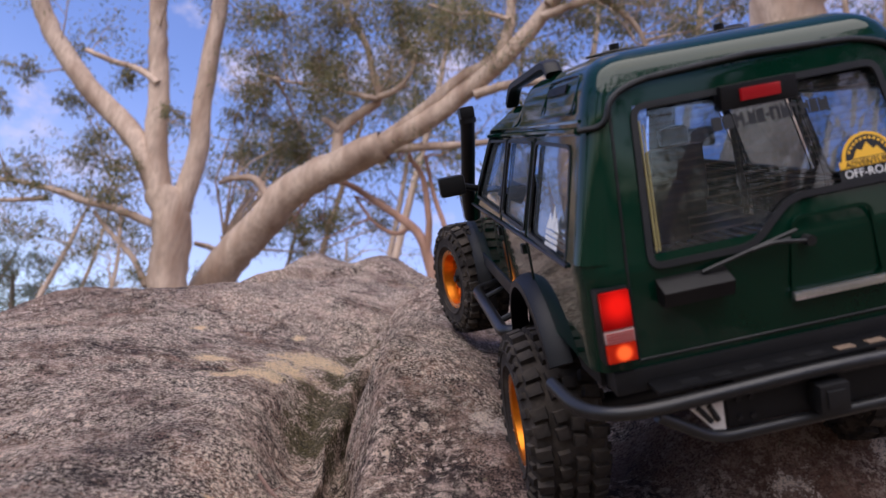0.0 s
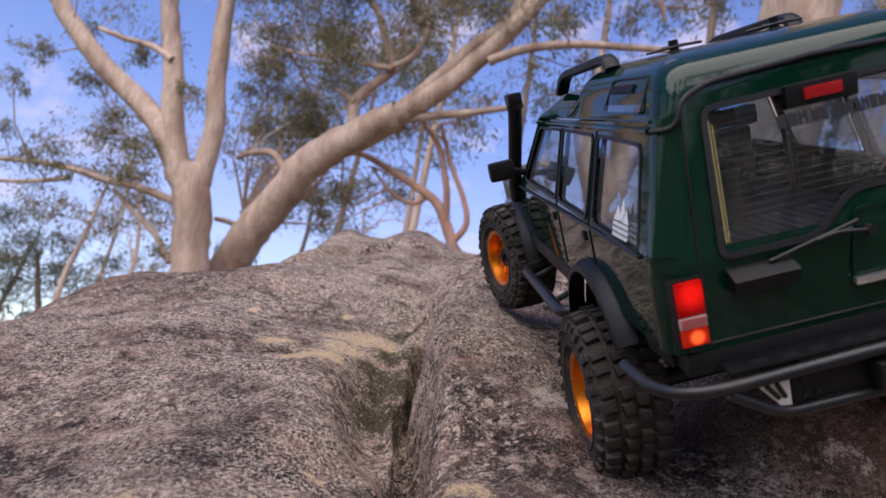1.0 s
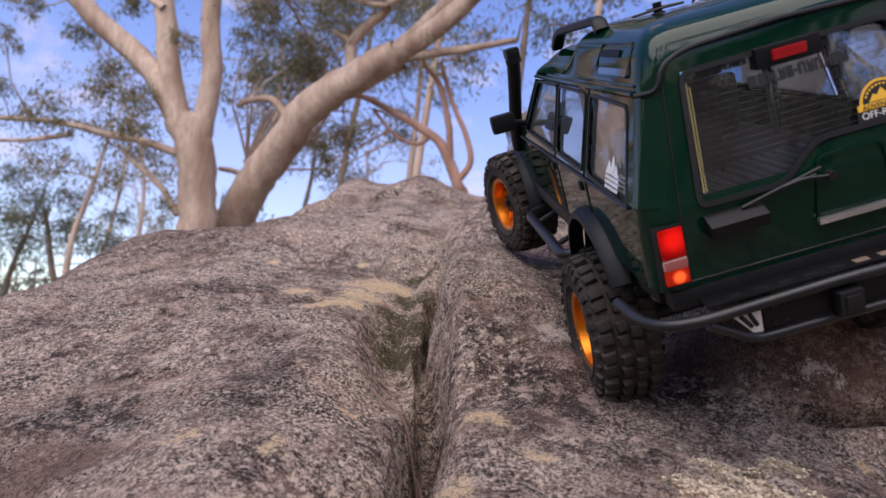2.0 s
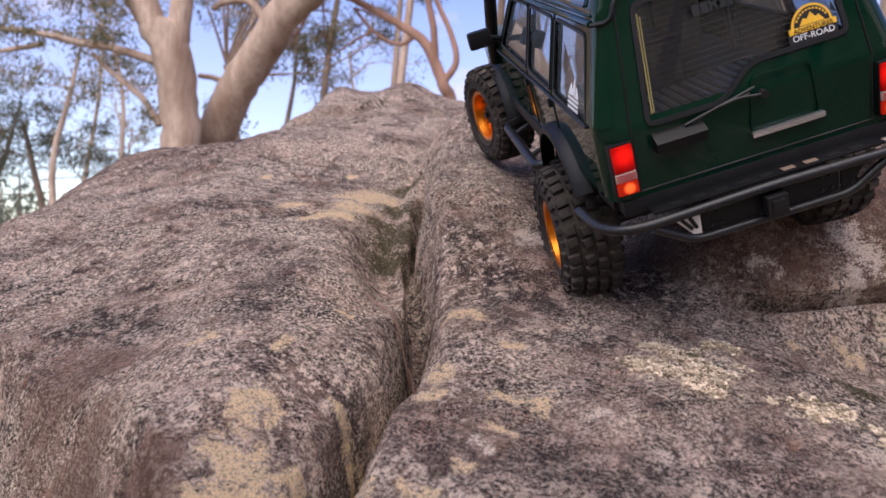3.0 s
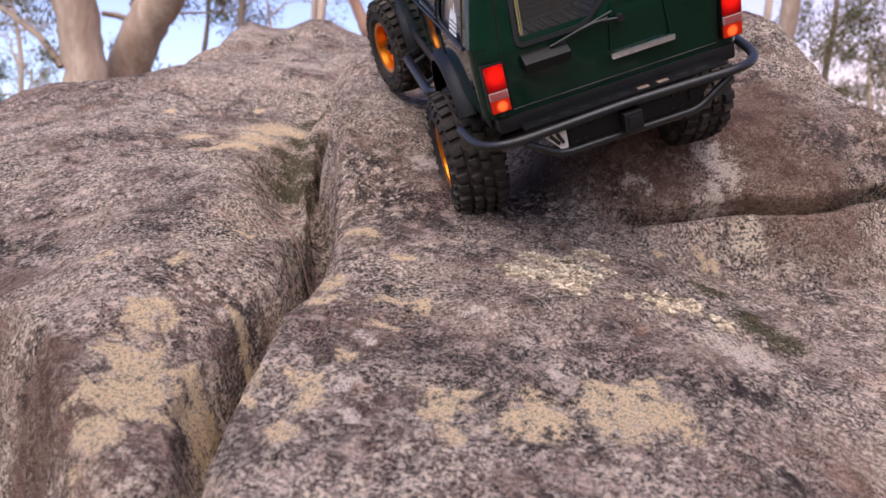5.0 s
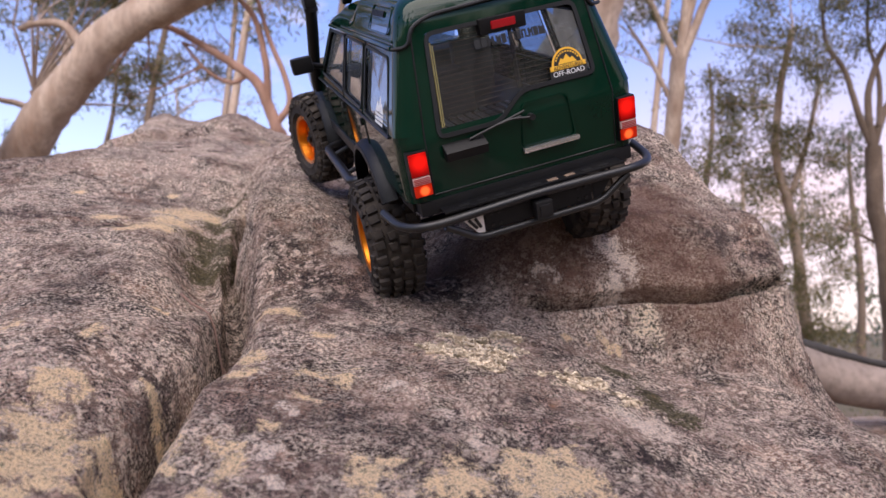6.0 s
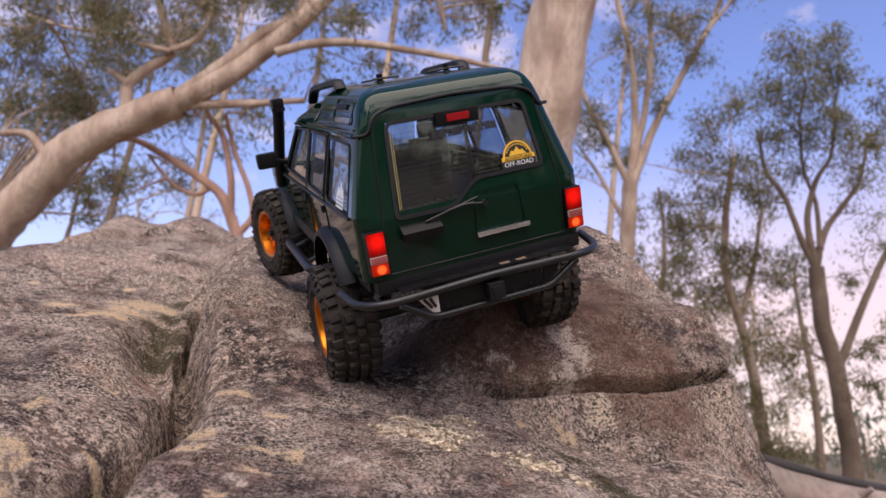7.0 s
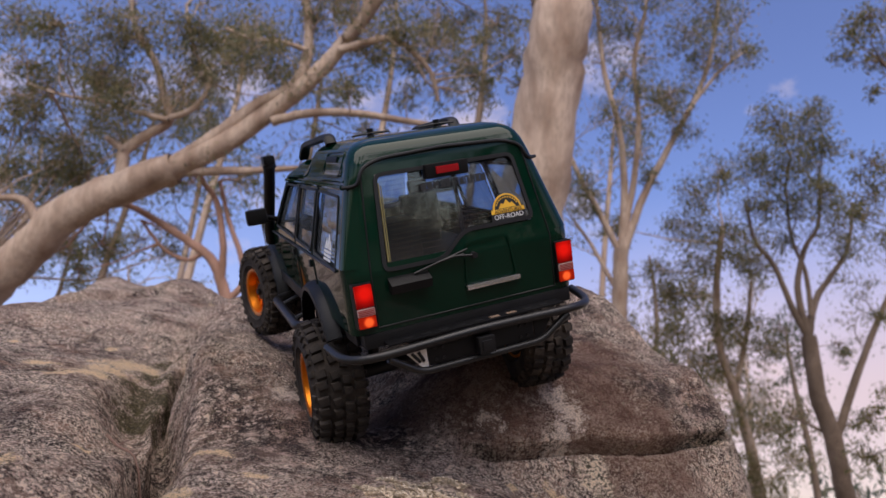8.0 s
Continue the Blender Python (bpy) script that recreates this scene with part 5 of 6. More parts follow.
class Gum:
    """A gum tree in the making: bark tubes and single leaves, gathered as plain lists."""

    def __init__(self, seed, leaf=0.075):
        self.rng, self.leaf = random.Random(seed), leaf
        self.v, self.f, self.lv, self.lf, self.wood = [], [], [], [], []

    def tube(self, pts, radii, seg=8):
        start, side, n = len(self.v), None, len(pts)
        for k, p in enumerate(pts):
            way = (pts[min(k + 1, n - 1)] - pts[max(k - 1, 0)]).normalized()
            side = way.orthogonal().normalized() if side is None else (side - way * side.dot(way)).normalized()
            other = way.cross(side)
            for j in range(seg):
                a = 2 * math.pi * j / seg
                r = radii[k] * (1 + 0.05 * math.sin(3 * a + k * 0.5) + 0.03 * self.rng.uniform(-1, 1))
                self.v.append(tuple(p + r * (side * math.cos(a) + other * math.sin(a))))
        for k in range(n - 1):
            for j in range(seg):
                a, b = start + k * seg + j, start + k * seg + (j + 1) % seg
                self.f.append((a, b, b + seg, a + seg))

    def leaves(self, at, spread, count):
        r = self.rng
        for _ in range(count * 2):
            p = at + Vector((r.gauss(0, 1), r.gauss(0, 1), r.gauss(0, 0.8))) * spread
            way = Vector((r.gauss(0, 0.6), r.gauss(0, 0.6), -r.uniform(0.2, 1.2))).normalized()
            wide = way.orthogonal().normalized()
            wide = (Matrix.Rotation(r.uniform(0, 6.3), 3, way) @ wide)
            s = self.leaf * r.uniform(0.5, 1.1)
            k = len(self.lv)
            self.lv += [tuple(p), tuple(p + way * s * 0.45 + wide * s * 0.12), tuple(p + way * s), tuple(p + way * s * 0.45 - wide * s * 0.12)]
            self.lf.append((k, k + 1, k + 2, k + 3))

    def limb(self, points, r0, r1, seg=12, sub=5):
        """A limb through given points, smoothed and roughened. Returns its line."""
        pts = [Vector(p) for p in points]
        out = []
        for k in range(len(pts) - 1):
            p0, p1, p2, p3 = pts[max(k - 1, 0)], pts[k], pts[k + 1], pts[min(k + 2, len(pts) - 1)]
            for j in range(sub):
                t = j / sub
                out.append(0.5 * ((2 * p1) + (p2 - p0) * t + (2 * p0 - 5 * p1 + 4 * p2 - p3) * t * t + (3 * p1 - p0 - 3 * p2 + p3) * t**3))
        out.append(pts[-1])
        n = len(out)
        for k in range(1, n - 1):
            out[k] = out[k] + Vector((self.rng.gauss(0, 1), self.rng.gauss(0, 1), self.rng.gauss(0, 1))) * 0.045 * (r0 + (r1 - r0) * k / n)
        self.tube(out, [r0 + (r1 - r0) * (k / (n - 1)) ** 0.8 for k in range(n)], seg)
        self.wood += out[n // 3:]
        return out

    def grow(self, p, way, length, r, level, clump, count):
        rng = self.rng
        pts, d, steps = [p], way.normalized(), 5
        for k in range(steps):
            d = (d + Vector((rng.gauss(0, 0.22), rng.gauss(0, 0.22), rng.gauss(0.05, 0.18)))).normalized()
            pts.append(pts[-1] + d * length / steps)
        self.tube(pts, [r * (1 - 0.6 * k / steps) for k in range(steps + 1)], 5)
        if level == 0:
            self.leaves(pts[-1], clump, count)
            self.leaves(pts[-2], clump * 0.8, count // 2)
            return
        for k in range(2, steps + 1):
            for _ in range(1 if k < steps else 2):
                turn = Vector((rng.gauss(0, 1), rng.gauss(0, 1), rng.gauss(0.15, 0.7))).normalized()
                self.grow(pts[k], (d * 0.8 + turn * 0.9), length * rng.uniform(0.5, 0.75), r * 0.45, level - 1, clump, count)

    def sprout(self, line, start, every, length, r, level, clump, count, lift=0.3):
        """Side branches along a limb, from the share start on."""
        rng, n = self.rng, len(line)
        for k in range(int(start * n), n, every):
            d = (line[min(k + 1, n - 1)] - line[max(k - 1, 0)]).normalized()
            turn = Vector((rng.gauss(0, 1), rng.gauss(0, 1), rng.gauss(lift, 0.7))).normalized()
            self.grow(line[k], d * 0.5 + turn, length * rng.uniform(0.6, 1.2), r, level, clump, count)

    def clump(self, place, share):
        """A loose ball of leaves of radius place[3], on twigs from the nearest wood. share: how much of it is covered."""
        rng, p, r = self.rng, Vector(place[:3]), place[3]
        q = min(self.wood, key=lambda w: (w - p).length + 0.6 * abs(w.z - p.z) * (w.z > p.z))
        mid = (p + q) / 2 + Vector((rng.gauss(0, 0.05), rng.gauss(0, 0.05), -0.06)) * (p - q).length
        thick = 0.006 + 0.012 * min(1.5, (p - q).length)
        self.tube([q, (q + mid) / 2 + Vector((0, 0, 0.02)), mid, (p + mid) / 2, p], [thick, thick * 0.8, thick * 0.62, thick * 0.5, thick * 0.35], 5)
        total, tufts = share * 1.05 * math.pi * r * r / (0.065 * (0.8 * self.leaf) ** 2), max(7, int(26 * r / 0.4))
        for k in range(tufts):
            d = Vector((rng.gauss(0, 1), rng.gauss(0, 1), rng.gauss(0, 1))).normalized() * rng.uniform(0.15, 1.0) ** 0.5
            c = p + Vector((d.x * r * 1.15, d.y * r, d.z * r * 0.85))
            self.tube([p + (c - p) * 0.1, (p + c) / 2 + Vector((rng.gauss(0, 0.03), rng.gauss(0, 0.03), 0.02)), c], [thick * 0.4, thick * 0.28, 0.003], 3)
            self.leaves(c, r * rng.uniform(0.16, 0.36), int(total / tufts / 2 * rng.uniform(0.5, 1.5)) + 1)

    def done(self, name, bark, leaf, label):
        tree = new(name)
        raw("trunk", self.v, self.f, bark, tree, "")
        if self.lf:
            tagged(raw("crown", self.lv, self.lf, leaf, tree, "sparse drooping narrow leaves", False), kind="stuff")
        return tagged(tree, label, "tree")


def foot(p):
    """The place on the ground below p, a little aside."""
    return Vector((p[0], p[1], 0.0))


def near_trees():
    # the forked gum behind the slab
    g = Gum(11, 0.084)
    a = [(-3.59, 9.18, 2.23), (-3.63, 9.09, 2.65), (-3.68, 8.95, 3.37), (-3.78, 8.82, 4.01), (-3.91, 8.76, 4.28)]
    g.limb([foot(a[0])] + a, 0.271, 0.227, 18)
    l1 = g.limb([(-3.84, 8.81, 4.07), (-4.29, 8.70, 4.76), (-4.72, 8.66, 5.17), (-5.24, 8.61, 5.56), (-5.69, 8.56, 6.00), (-6.02, 8.51, 6.43), (-6.39, 8.42, 7.09)], 0.168, 0.110, 12)
    l2 = g.limb([(-3.86, 8.81, 4.07), (-4.15, 8.70, 4.86), (-4.27, 8.61, 5.60), (-4.43, 8.53, 6.27), (-4.58, 8.47, 6.88), (-4.64, 8.34, 7.81)], 0.161, 0.102, 12)
    l3 = g.limb([(-3.69, 8.81, 4.05), (-3.62, 8.72, 4.84), (-3.69, 8.63, 5.59), (-3.72, 8.54, 6.35), (-3.77, 8.47, 7.04), (-3.93, 8.35, 7.88)], 0.146, 0.095, 12)
    l4 = g.limb([(-4.25, 8.48, 5.65), (-4.57, 8.53, 5.83), (-4.96, 8.60, 5.93), (-5.41, 8.66, 6.07)], 0.051, 0.033, 12)
    l5 = g.limb([(-3.93, 8.85, 3.85), (-4.51, 8.86, 4.00), (-4.99, 8.89, 4.06), (-5.48, 8.91, 4.15), (-6.04, 8.95, 4.19), (-6.68, 8.99, 4.17)], 0.059, 0.029, 12)
    l6 = g.limb([(-3.92, 9.00, 3.09), (-4.20, 9.02, 3.44), (-4.58, 9.05, 3.72), (-4.88, 9.09, 3.98)], 0.048, 0.026, 12)
    l7 = g.limb([(-5.36, 8.77, 3.98), (-5.96, 8.91, 3.90), (-6.58, 9.05, 3.89)], 0.037, 0.022, 12)
    for clump in [(-4.82, 8.62, 4.60, 0.29), (-5.44, 8.79, 5.37, 0.21), (-4.35, 8.27, 4.09, 0.25), (-4.38, 8.54, 4.46, 0.19), (-4.72, 8.30, 4.74, 0.17), (-5.64, 8.33, 4.09, 0.15), (-5.27, 8.46, 4.03, 0.16), (-6.17, 8.40, 5.06, 0.19), (-6.00, 8.37, 5.53, 0.22), (-6.33, 8.71, 4.56, 0.16), (-4.02, 8.91, 3.29, 0.16), (-4.75, 8.68, 5.83, 0.20), (-3.92, 8.29, 5.24, 0.14), (-5.69, 8.80, 6.14, 0.18)]:
        g.clump(clump, 0.8)
    for line in (l1, l2, l3):
        g.sprout(line, 0.65, 4, 0.7, 0.014, 2, 0.11, 4)
    for line in (l4, l5, l6, l7):
        g.sprout(line, 0.35, 3, 0.4, 0.008, 1, 0.12, 10)
    g.done("gum_tree", BARK, LEAF, "pale smooth-barked gum tree forking into three limbs")

    # the leaning gum
    g = Gum(12, 0.08)
    a = [(-3.69, 9.83, 2.61), (-3.29, 9.46, 3.27), (-2.93, 9.16, 3.80), (-2.61, 8.91, 4.20), (-2.23, 8.65, 4.59), (-1.70, 8.39, 4.89), (-1.16, 8.14, 5.12)]
    g.limb([foot(a[0])] + a, 0.287, 0.187, 18)
    l1 = g.limb([(-1.22, 8.17, 5.09), (-0.70, 7.93, 5.42), (-0.30, 7.72, 5.75), (0.09, 7.49, 6.13), (0.39, 7.30, 6.51), (0.62, 7.12, 6.89), (0.87, 6.89, 7.38), (1.04, 6.64, 7.99)], 0.140, 0.067, 10)
    l2 = g.limb([(-1.29, 8.18, 5.11), (-0.78, 7.93, 5.50), (-0.39, 7.70, 5.89), (0.02, 7.51, 6.19), (0.12, 7.36, 6.60), (0.05, 7.27, 7.00), (-0.13, 7.16, 7.53)], 0.100, 0.047, 10)
    l3 = g.limb([(-0.17, 7.64, 5.71), (0.20, 7.53, 5.84), (0.71, 7.40, 5.90), (1.38, 7.26, 5.87), (1.92, 7.17, 5.83), (2.54, 7.06, 5.74)], 0.060, 0.030, 10)
    l4 = g.limb([(-1.16, 8.16, 5.08), (-0.65, 8.06, 5.15), (-0.27, 8.00, 5.21), (0.24, 7.89, 5.30)], 0.067, 0.033, 10)
    l5 = g.limb([(-1.75, 8.40, 4.88), (-1.77, 8.34, 5.13), (-1.76, 8.30, 5.31), (-1.54, 8.19, 5.51), (-1.33, 8.08, 5.70), (-1.44, 8.04, 5.98), (-1.61, 7.97, 6.37), (-1.90, 7.93, 6.75), (-2.06, 7.81, 7.27)], 0.087, 0.030, 10)
    l6 = g.limb([(-1.75, 8.26, 5.27), (-1.93, 8.37, 5.41), (-2.04, 8.48, 5.50)], 0.053, 0.030, 10)
    l7 = g.limb([(0.46, 7.14, 6.54), (0.77, 7.04, 6.68), (1.09, 6.97, 6.75), (1.38, 6.98, 6.60), (1.59, 7.04, 6.42), (1.71, 7.15, 6.16)], 0.053, 0.023, 10)
    l8 = g.limb([(-1.32, 7.98, 5.67), (-1.06, 7.90, 5.84), (-0.94, 7.79, 6.19), (-1.18, 7.78, 6.52), (-1.37, 7.69, 7.06)], 0.040, 0.020, 10)
    l9 = g.limb([(0.11, 7.25, 6.52), (-0.19, 7.36, 6.63), (-0.52, 7.51, 6.68), (-0.87, 7.63, 6.83)], 0.033, 0.017, 10)
    l10 = g.limb([(-1.32, 7.99, 5.65), (-1.66, 8.11, 5.73), (-2.07, 8.24, 5.86), (-2.55, 8.41, 5.92), (-3.04, 8.55, 6.05)], 0.037, 0.017, 10)
    l11 = g.limb([(-2.49, 8.87, 4.20), (-2.77, 8.86, 4.65), (-3.12, 9.01, 4.72), (-3.40, 9.18, 4.67)], 0.067, 0.033, 10)
    l12 = g.limb([(0.50, 7.08, 6.67), (0.66, 7.02, 6.99), (0.67, 6.95, 7.45)], 0.053, 0.027, 10)
    for clump in [(-2.26, 8.05, 6.14, 0.39), (-2.89, 7.81, 5.93, 0.26), (-3.02, 8.54, 5.80, 0.24), (-1.77, 7.76, 6.54, 0.33), (-1.36, 7.60, 6.60, 0.31), (-2.06, 8.05, 5.64, 0.28), (-1.72, 7.74, 5.81, 0.27), (-1.15, 7.86, 6.38, 0.26), (-0.75, 7.43, 6.21, 0.25), (-0.34, 7.17, 6.47, 0.27), (-0.94, 7.66, 6.77, 0.29), (-0.20, 7.52, 6.29, 0.20), (-2.59, 7.68, 6.41, 0.31), (-3.23, 8.23, 6.66, 0.28), (-2.11, 7.58, 6.47, 0.27), (0.16, 7.42, 7.10, 0.28), (0.77, 7.44, 6.79, 0.24), (1.19, 6.87, 6.81, 0.25), (1.46, 7.26, 6.73, 0.21), (0.61, 6.88, 5.89, 0.15), (1.31, 7.11, 6.14, 0.19), (0.33, 7.12, 5.44, 0.13), (0.90, 7.31, 5.66, 0.15)]:
        g.clump(clump, 0.75)
    for clump in [(-2.88, 9.88, 5.65, 0.29), (-2.62, 9.92, 5.86, 0.27), (-3.29, 9.78, 5.40, 0.25), (2.06, 7.62, 7.74, 0.26), (2.65, 7.80, 8.04, 0.31), (2.89, 7.89, 7.62, 0.24), (2.14, 7.42, 6.97, 0.22), (2.44, 7.50, 6.80, 0.19), (1.06, 7.28, 7.92, 0.36), (0.00, 7.91, 8.30, 0.38), (-1.04, 7.86, 7.91, 0.36), (-2.18, 8.61, 8.17, 0.38), (-3.34, 9.15, 8.25, 0.39), (1.93, 7.16, 8.30, 0.34), (-3.29, 9.98, 6.12, 0.24)]:
        g.clump(clump, 0.75)
    for line in (l1, l2, l5, l7, l8, l9, l10, l12):
        g.sprout(line, 0.45, 3, 0.6, 0.012, 2, 0.10, 4)
    for line in (l3, l4, l11):
        g.sprout(line, 0.4, 5, 0.4, 0.008, 1, 0.10, 5)
    g.done("leaning_gum_tree", BARK, LEAF, "pale gum tree leaning far over with spreading limbs")

    # the big straight trunk behind the car
    g = Gum(13, 0.08)
    a = [(2.45, 6.42, 3.42), (2.44, 6.10, 4.28), (2.47, 5.80, 5.03), (2.46, 5.58, 5.63), (2.43, 5.36, 6.22), (2.38, 5.18, 6.75), (2.18, 4.85, 7.77), (2.06, 4.48, 8.84)]
    trunk = g.limb([foot(a[0])] + a, 0.376, 0.262, 24)
    g.sprout(trunk, 0.8, 4, 1.4, 0.05, 2, 0.14, 26)
    g.done("thick_gum_tree", BARK, LEAF, "thick pale gum trunk with a long bark scar")

    # a small pink-barked gum between them
    g = Gum(14, 0.072)
    a = [(-0.21, 9.03, 3.22), (-0.33, 8.87, 3.75), (-0.48, 8.79, 4.07), (-0.64, 8.75, 4.29), (-0.94, 8.77, 4.47), (-1.31, 8.80, 4.66), (-1.67, 8.85, 4.82), (-1.95, 8.91, 4.87)]
    g.limb([foot(a[0])] + a, 0.098, 0.031, 10)
    g.limb([(-0.45, 8.80, 4.00), (-0.49, 8.67, 4.40), (-0.65, 8.52, 4.92), (-0.86, 8.48, 5.17), (-0.98, 8.39, 5.49)], 0.052, 0.024, 8)
    g.limb([(-0.35, 8.86, 3.78), (-0.19, 8.73, 4.02), (-0.28, 8.63, 4.35), (-0.48, 8.54, 4.73), (-0.66, 8.42, 5.18)], 0.049, 0.024, 8)
    g.limb([(-0.72, 8.76, 4.33), (-0.90, 8.85, 4.24), (-1.19, 8.89, 4.35), (-1.51, 8.86, 4.66)], 0.035, 0.017, 8)
    for clump in [(-2.72, 10.49, 4.70, 0.27), (-2.08, 9.83, 4.58, 0.26), (-1.29, 9.96, 5.01, 0.21), (-0.41, 9.15, 5.65, 0.22), (-1.08, 9.39, 5.49, 0.22), (-1.65, 9.05, 5.26, 0.16), (-3.04, 10.70, 4.39, 0.27), (-2.17, 9.40, 4.06, 0.21)]:
        g.clump(clump, 0.6)
    g.done("pink_gum_tree", BARK_PINK, LEAF_OLIVE, "small pink-barked gum with crooked bare branches")

    # a short pale trunk beside the forked gum
    g = Gum(15, 0.088)
    a = [(-3.31, 10.68, 2.41), (-3.41, 10.55, 3.07), (-3.48, 10.45, 3.57), (-3.46, 10.37, 3.99), (-3.55, 10.31, 4.24)]
    g.limb([foot(a[0])] + a, 0.111, 0.060, 12)
    g.limb([(-3.47, 10.38, 3.92), (-3.70, 10.35, 4.03), (-3.96, 10.33, 4.06)], 0.060, 0.034, 8)
    for clump in [(-3.18, 9.61, 6.52, 0.42), (-2.95, 10.40, 6.27, 0.41), (-2.42, 9.59, 6.72, 0.42), (-3.16, 10.56, 5.71, 0.34), (-2.48, 10.12, 5.60, 0.29), (-1.75, 10.05, 6.77, 0.40), (-1.35, 10.18, 7.09, 0.37), (-2.18, 10.04, 6.25, 0.33), (-3.63, 9.80, 5.92, 0.24), (-2.72, 9.99, 4.49, 0.18), (-3.61, 10.01, 3.63, 0.20), (-3.91, 10.78, 3.42, 0.21), (-1.27, 10.28, 4.74, 0.20), (-3.42, 9.60, 6.20, 0.25)]:
        g.clump(clump, 0.7)
    g.done("stunted_gum_tree", BARK, LEAF_OLIVE, "short pale gum with a high loose crown")


def far_trees():
    g = Gum(21, 0.1)
    a = [(6.16, 10.92, 3.35), (6.10, 10.55, 4.36), (5.99, 10.20, 5.37), (5.92, 10.01, 5.92)]
    g.limb([foot(a[0])] + a, 0.146, 0.127, 10)
    line = g.limb([(5.92, 10.05, 5.83), (5.49, 10.01, 6.53), (5.07, 9.99, 7.20), (4.82, 9.97, 7.75), (4.65, 9.86, 8.45)], 0.068, 0.029, 8)
    g.sprout(line, 0.4, 3, 0.7, 0.014, 2, 0.12, 3)
    line = g.limb([(5.92, 10.01, 5.92), (5.84, 9.73, 6.96), (5.63, 9.51, 7.92), (5.27, 9.34, 8.88), (5.09, 9.18, 9.67), (4.88, 8.99, 10.57)], 0.078, 0.029, 8)
    g.sprout(line, 0.4, 3, 0.7, 0.014, 2, 0.12, 3)
    line = g.limb([(5.96, 10.00, 5.92), (6.19, 9.67, 6.85), (6.55, 9.30, 7.79), (6.87, 8.98, 8.60), (7.06, 8.71, 9.42), (7.06, 8.45, 10.32)], 0.083, 0.029, 8)
    g.sprout(line, 0.4, 3, 0.7, 0.014, 2, 0.12, 3)
    line = g.limb([(5.90, 9.95, 6.10), (5.98, 9.65, 7.07), (5.93, 9.36, 8.08), (5.73, 9.12, 9.10), (5.82, 8.88, 9.91), (5.83, 8.66, 10.72)], 0.068, 0.029, 8)
    g.sprout(line, 0.4, 3, 0.7, 0.014, 2, 0.12, 3)
    line = g.limb([(5.99, 10.27, 5.18), (5.55, 10.32, 5.96), (5.23, 10.44, 6.48)], 0.049, 0.024, 8)
    g.sprout(line, 0.4, 3, 0.7, 0.014, 2, 0.12, 3)
    line = g.limb([(6.62, 8.95, 8.18), (7.14, 8.72, 8.97), (7.68, 8.59, 9.50)], 0.039, 0.020, 8)
    g.sprout(line, 0.4, 3, 0.7, 0.014, 2, 0.12, 3)
    for clump in [(5.41, 9.22, 9.79, 0.41), (6.34, 8.42, 9.39, 0.42), (7.00, 8.92, 9.16, 0.34), (6.06, 8.59, 8.22, 0.36), (7.16, 8.07, 8.97, 0.23), (6.68, 9.16, 8.05, 0.32), (5.79, 9.11, 8.63, 0.22), (5.28, 9.34, 8.07, 0.23), (5.09, 9.74, 6.88, 0.29), (5.23, 10.14, 6.64, 0.28), (6.18, 9.45, 7.14, 0.19), (6.93, 8.49, 10.05, 0.36), (5.71, 8.52, 10.20, 0.43), (4.82, 8.89, 10.10, 0.43), (6.59, 8.26, 10.64, 0.44)]:
        g.clump(clump, 0.7)
    g.done("slender_gum_tree", BARK, LEAF, "slender pale gum with several rising limbs")

    g = Gum(22, 0.096)
    a = [(10.12, 9.95, 1.42), (9.81, 9.75, 2.20), (9.50, 9.54, 2.97), (9.16, 9.38, 3.66), (8.83, 9.13, 4.57)]
    g.limb([foot(a[0])] + a, 0.178, 0.122, 12)
    line = g.limb([(8.85, 9.14, 4.53), (8.57, 9.12, 5.01), (8.22, 9.05, 5.68), (7.89, 9.07, 6.09), (7.71, 8.98, 6.69)], 0.065, 0.023, 8)
    g.sprout(line, 0.45, 3, 0.6, 0.012, 2, 0.12, 3)
    line = g.limb([(8.84, 9.14, 4.53), (8.91, 8.98, 5.12), (9.15, 8.83, 5.56), (9.41, 8.65, 6.05), (9.44, 8.44, 6.81)], 0.070, 0.023, 8)
    g.sprout(line, 0.45, 3, 0.6, 0.012, 2, 0.12, 3)
    line = g.limb([(8.81, 9.12, 4.61), (8.60, 8.99, 5.33), (8.67, 8.81, 5.98), (8.87, 8.66, 6.42), (8.81, 8.43, 7.31)], 0.065, 0.023, 8)
    g.sprout(line, 0.45, 3, 0.6, 0.012, 2, 0.12, 3)
    line = g.limb([(9.54, 9.51, 3.02), (9.74, 9.23, 3.84), (9.95, 8.95, 4.63), (10.19, 8.70, 5.33), (10.40, 8.45, 6.05)], 0.075, 0.033, 8)
    g.sprout(line, 0.45, 3, 0.6, 0.012, 2, 0.12, 3)
    line = g.limb([(9.47, 9.54, 3.02), (9.18, 9.70, 3.23), (8.96, 9.89, 3.34)], 0.033, 0.019, 8)
    g.sprout(line, 0.45, 3, 0.6, 0.012, 2, 0.12, 3)
    line = g.limb([(8.83, 9.01, 4.88), (8.70, 8.89, 5.61), (8.46, 8.86, 6.16), (8.30, 8.69, 7.01)], 0.047, 0.019, 8)
    g.sprout(line, 0.45, 3, 0.6, 0.012, 2, 0.12, 3)
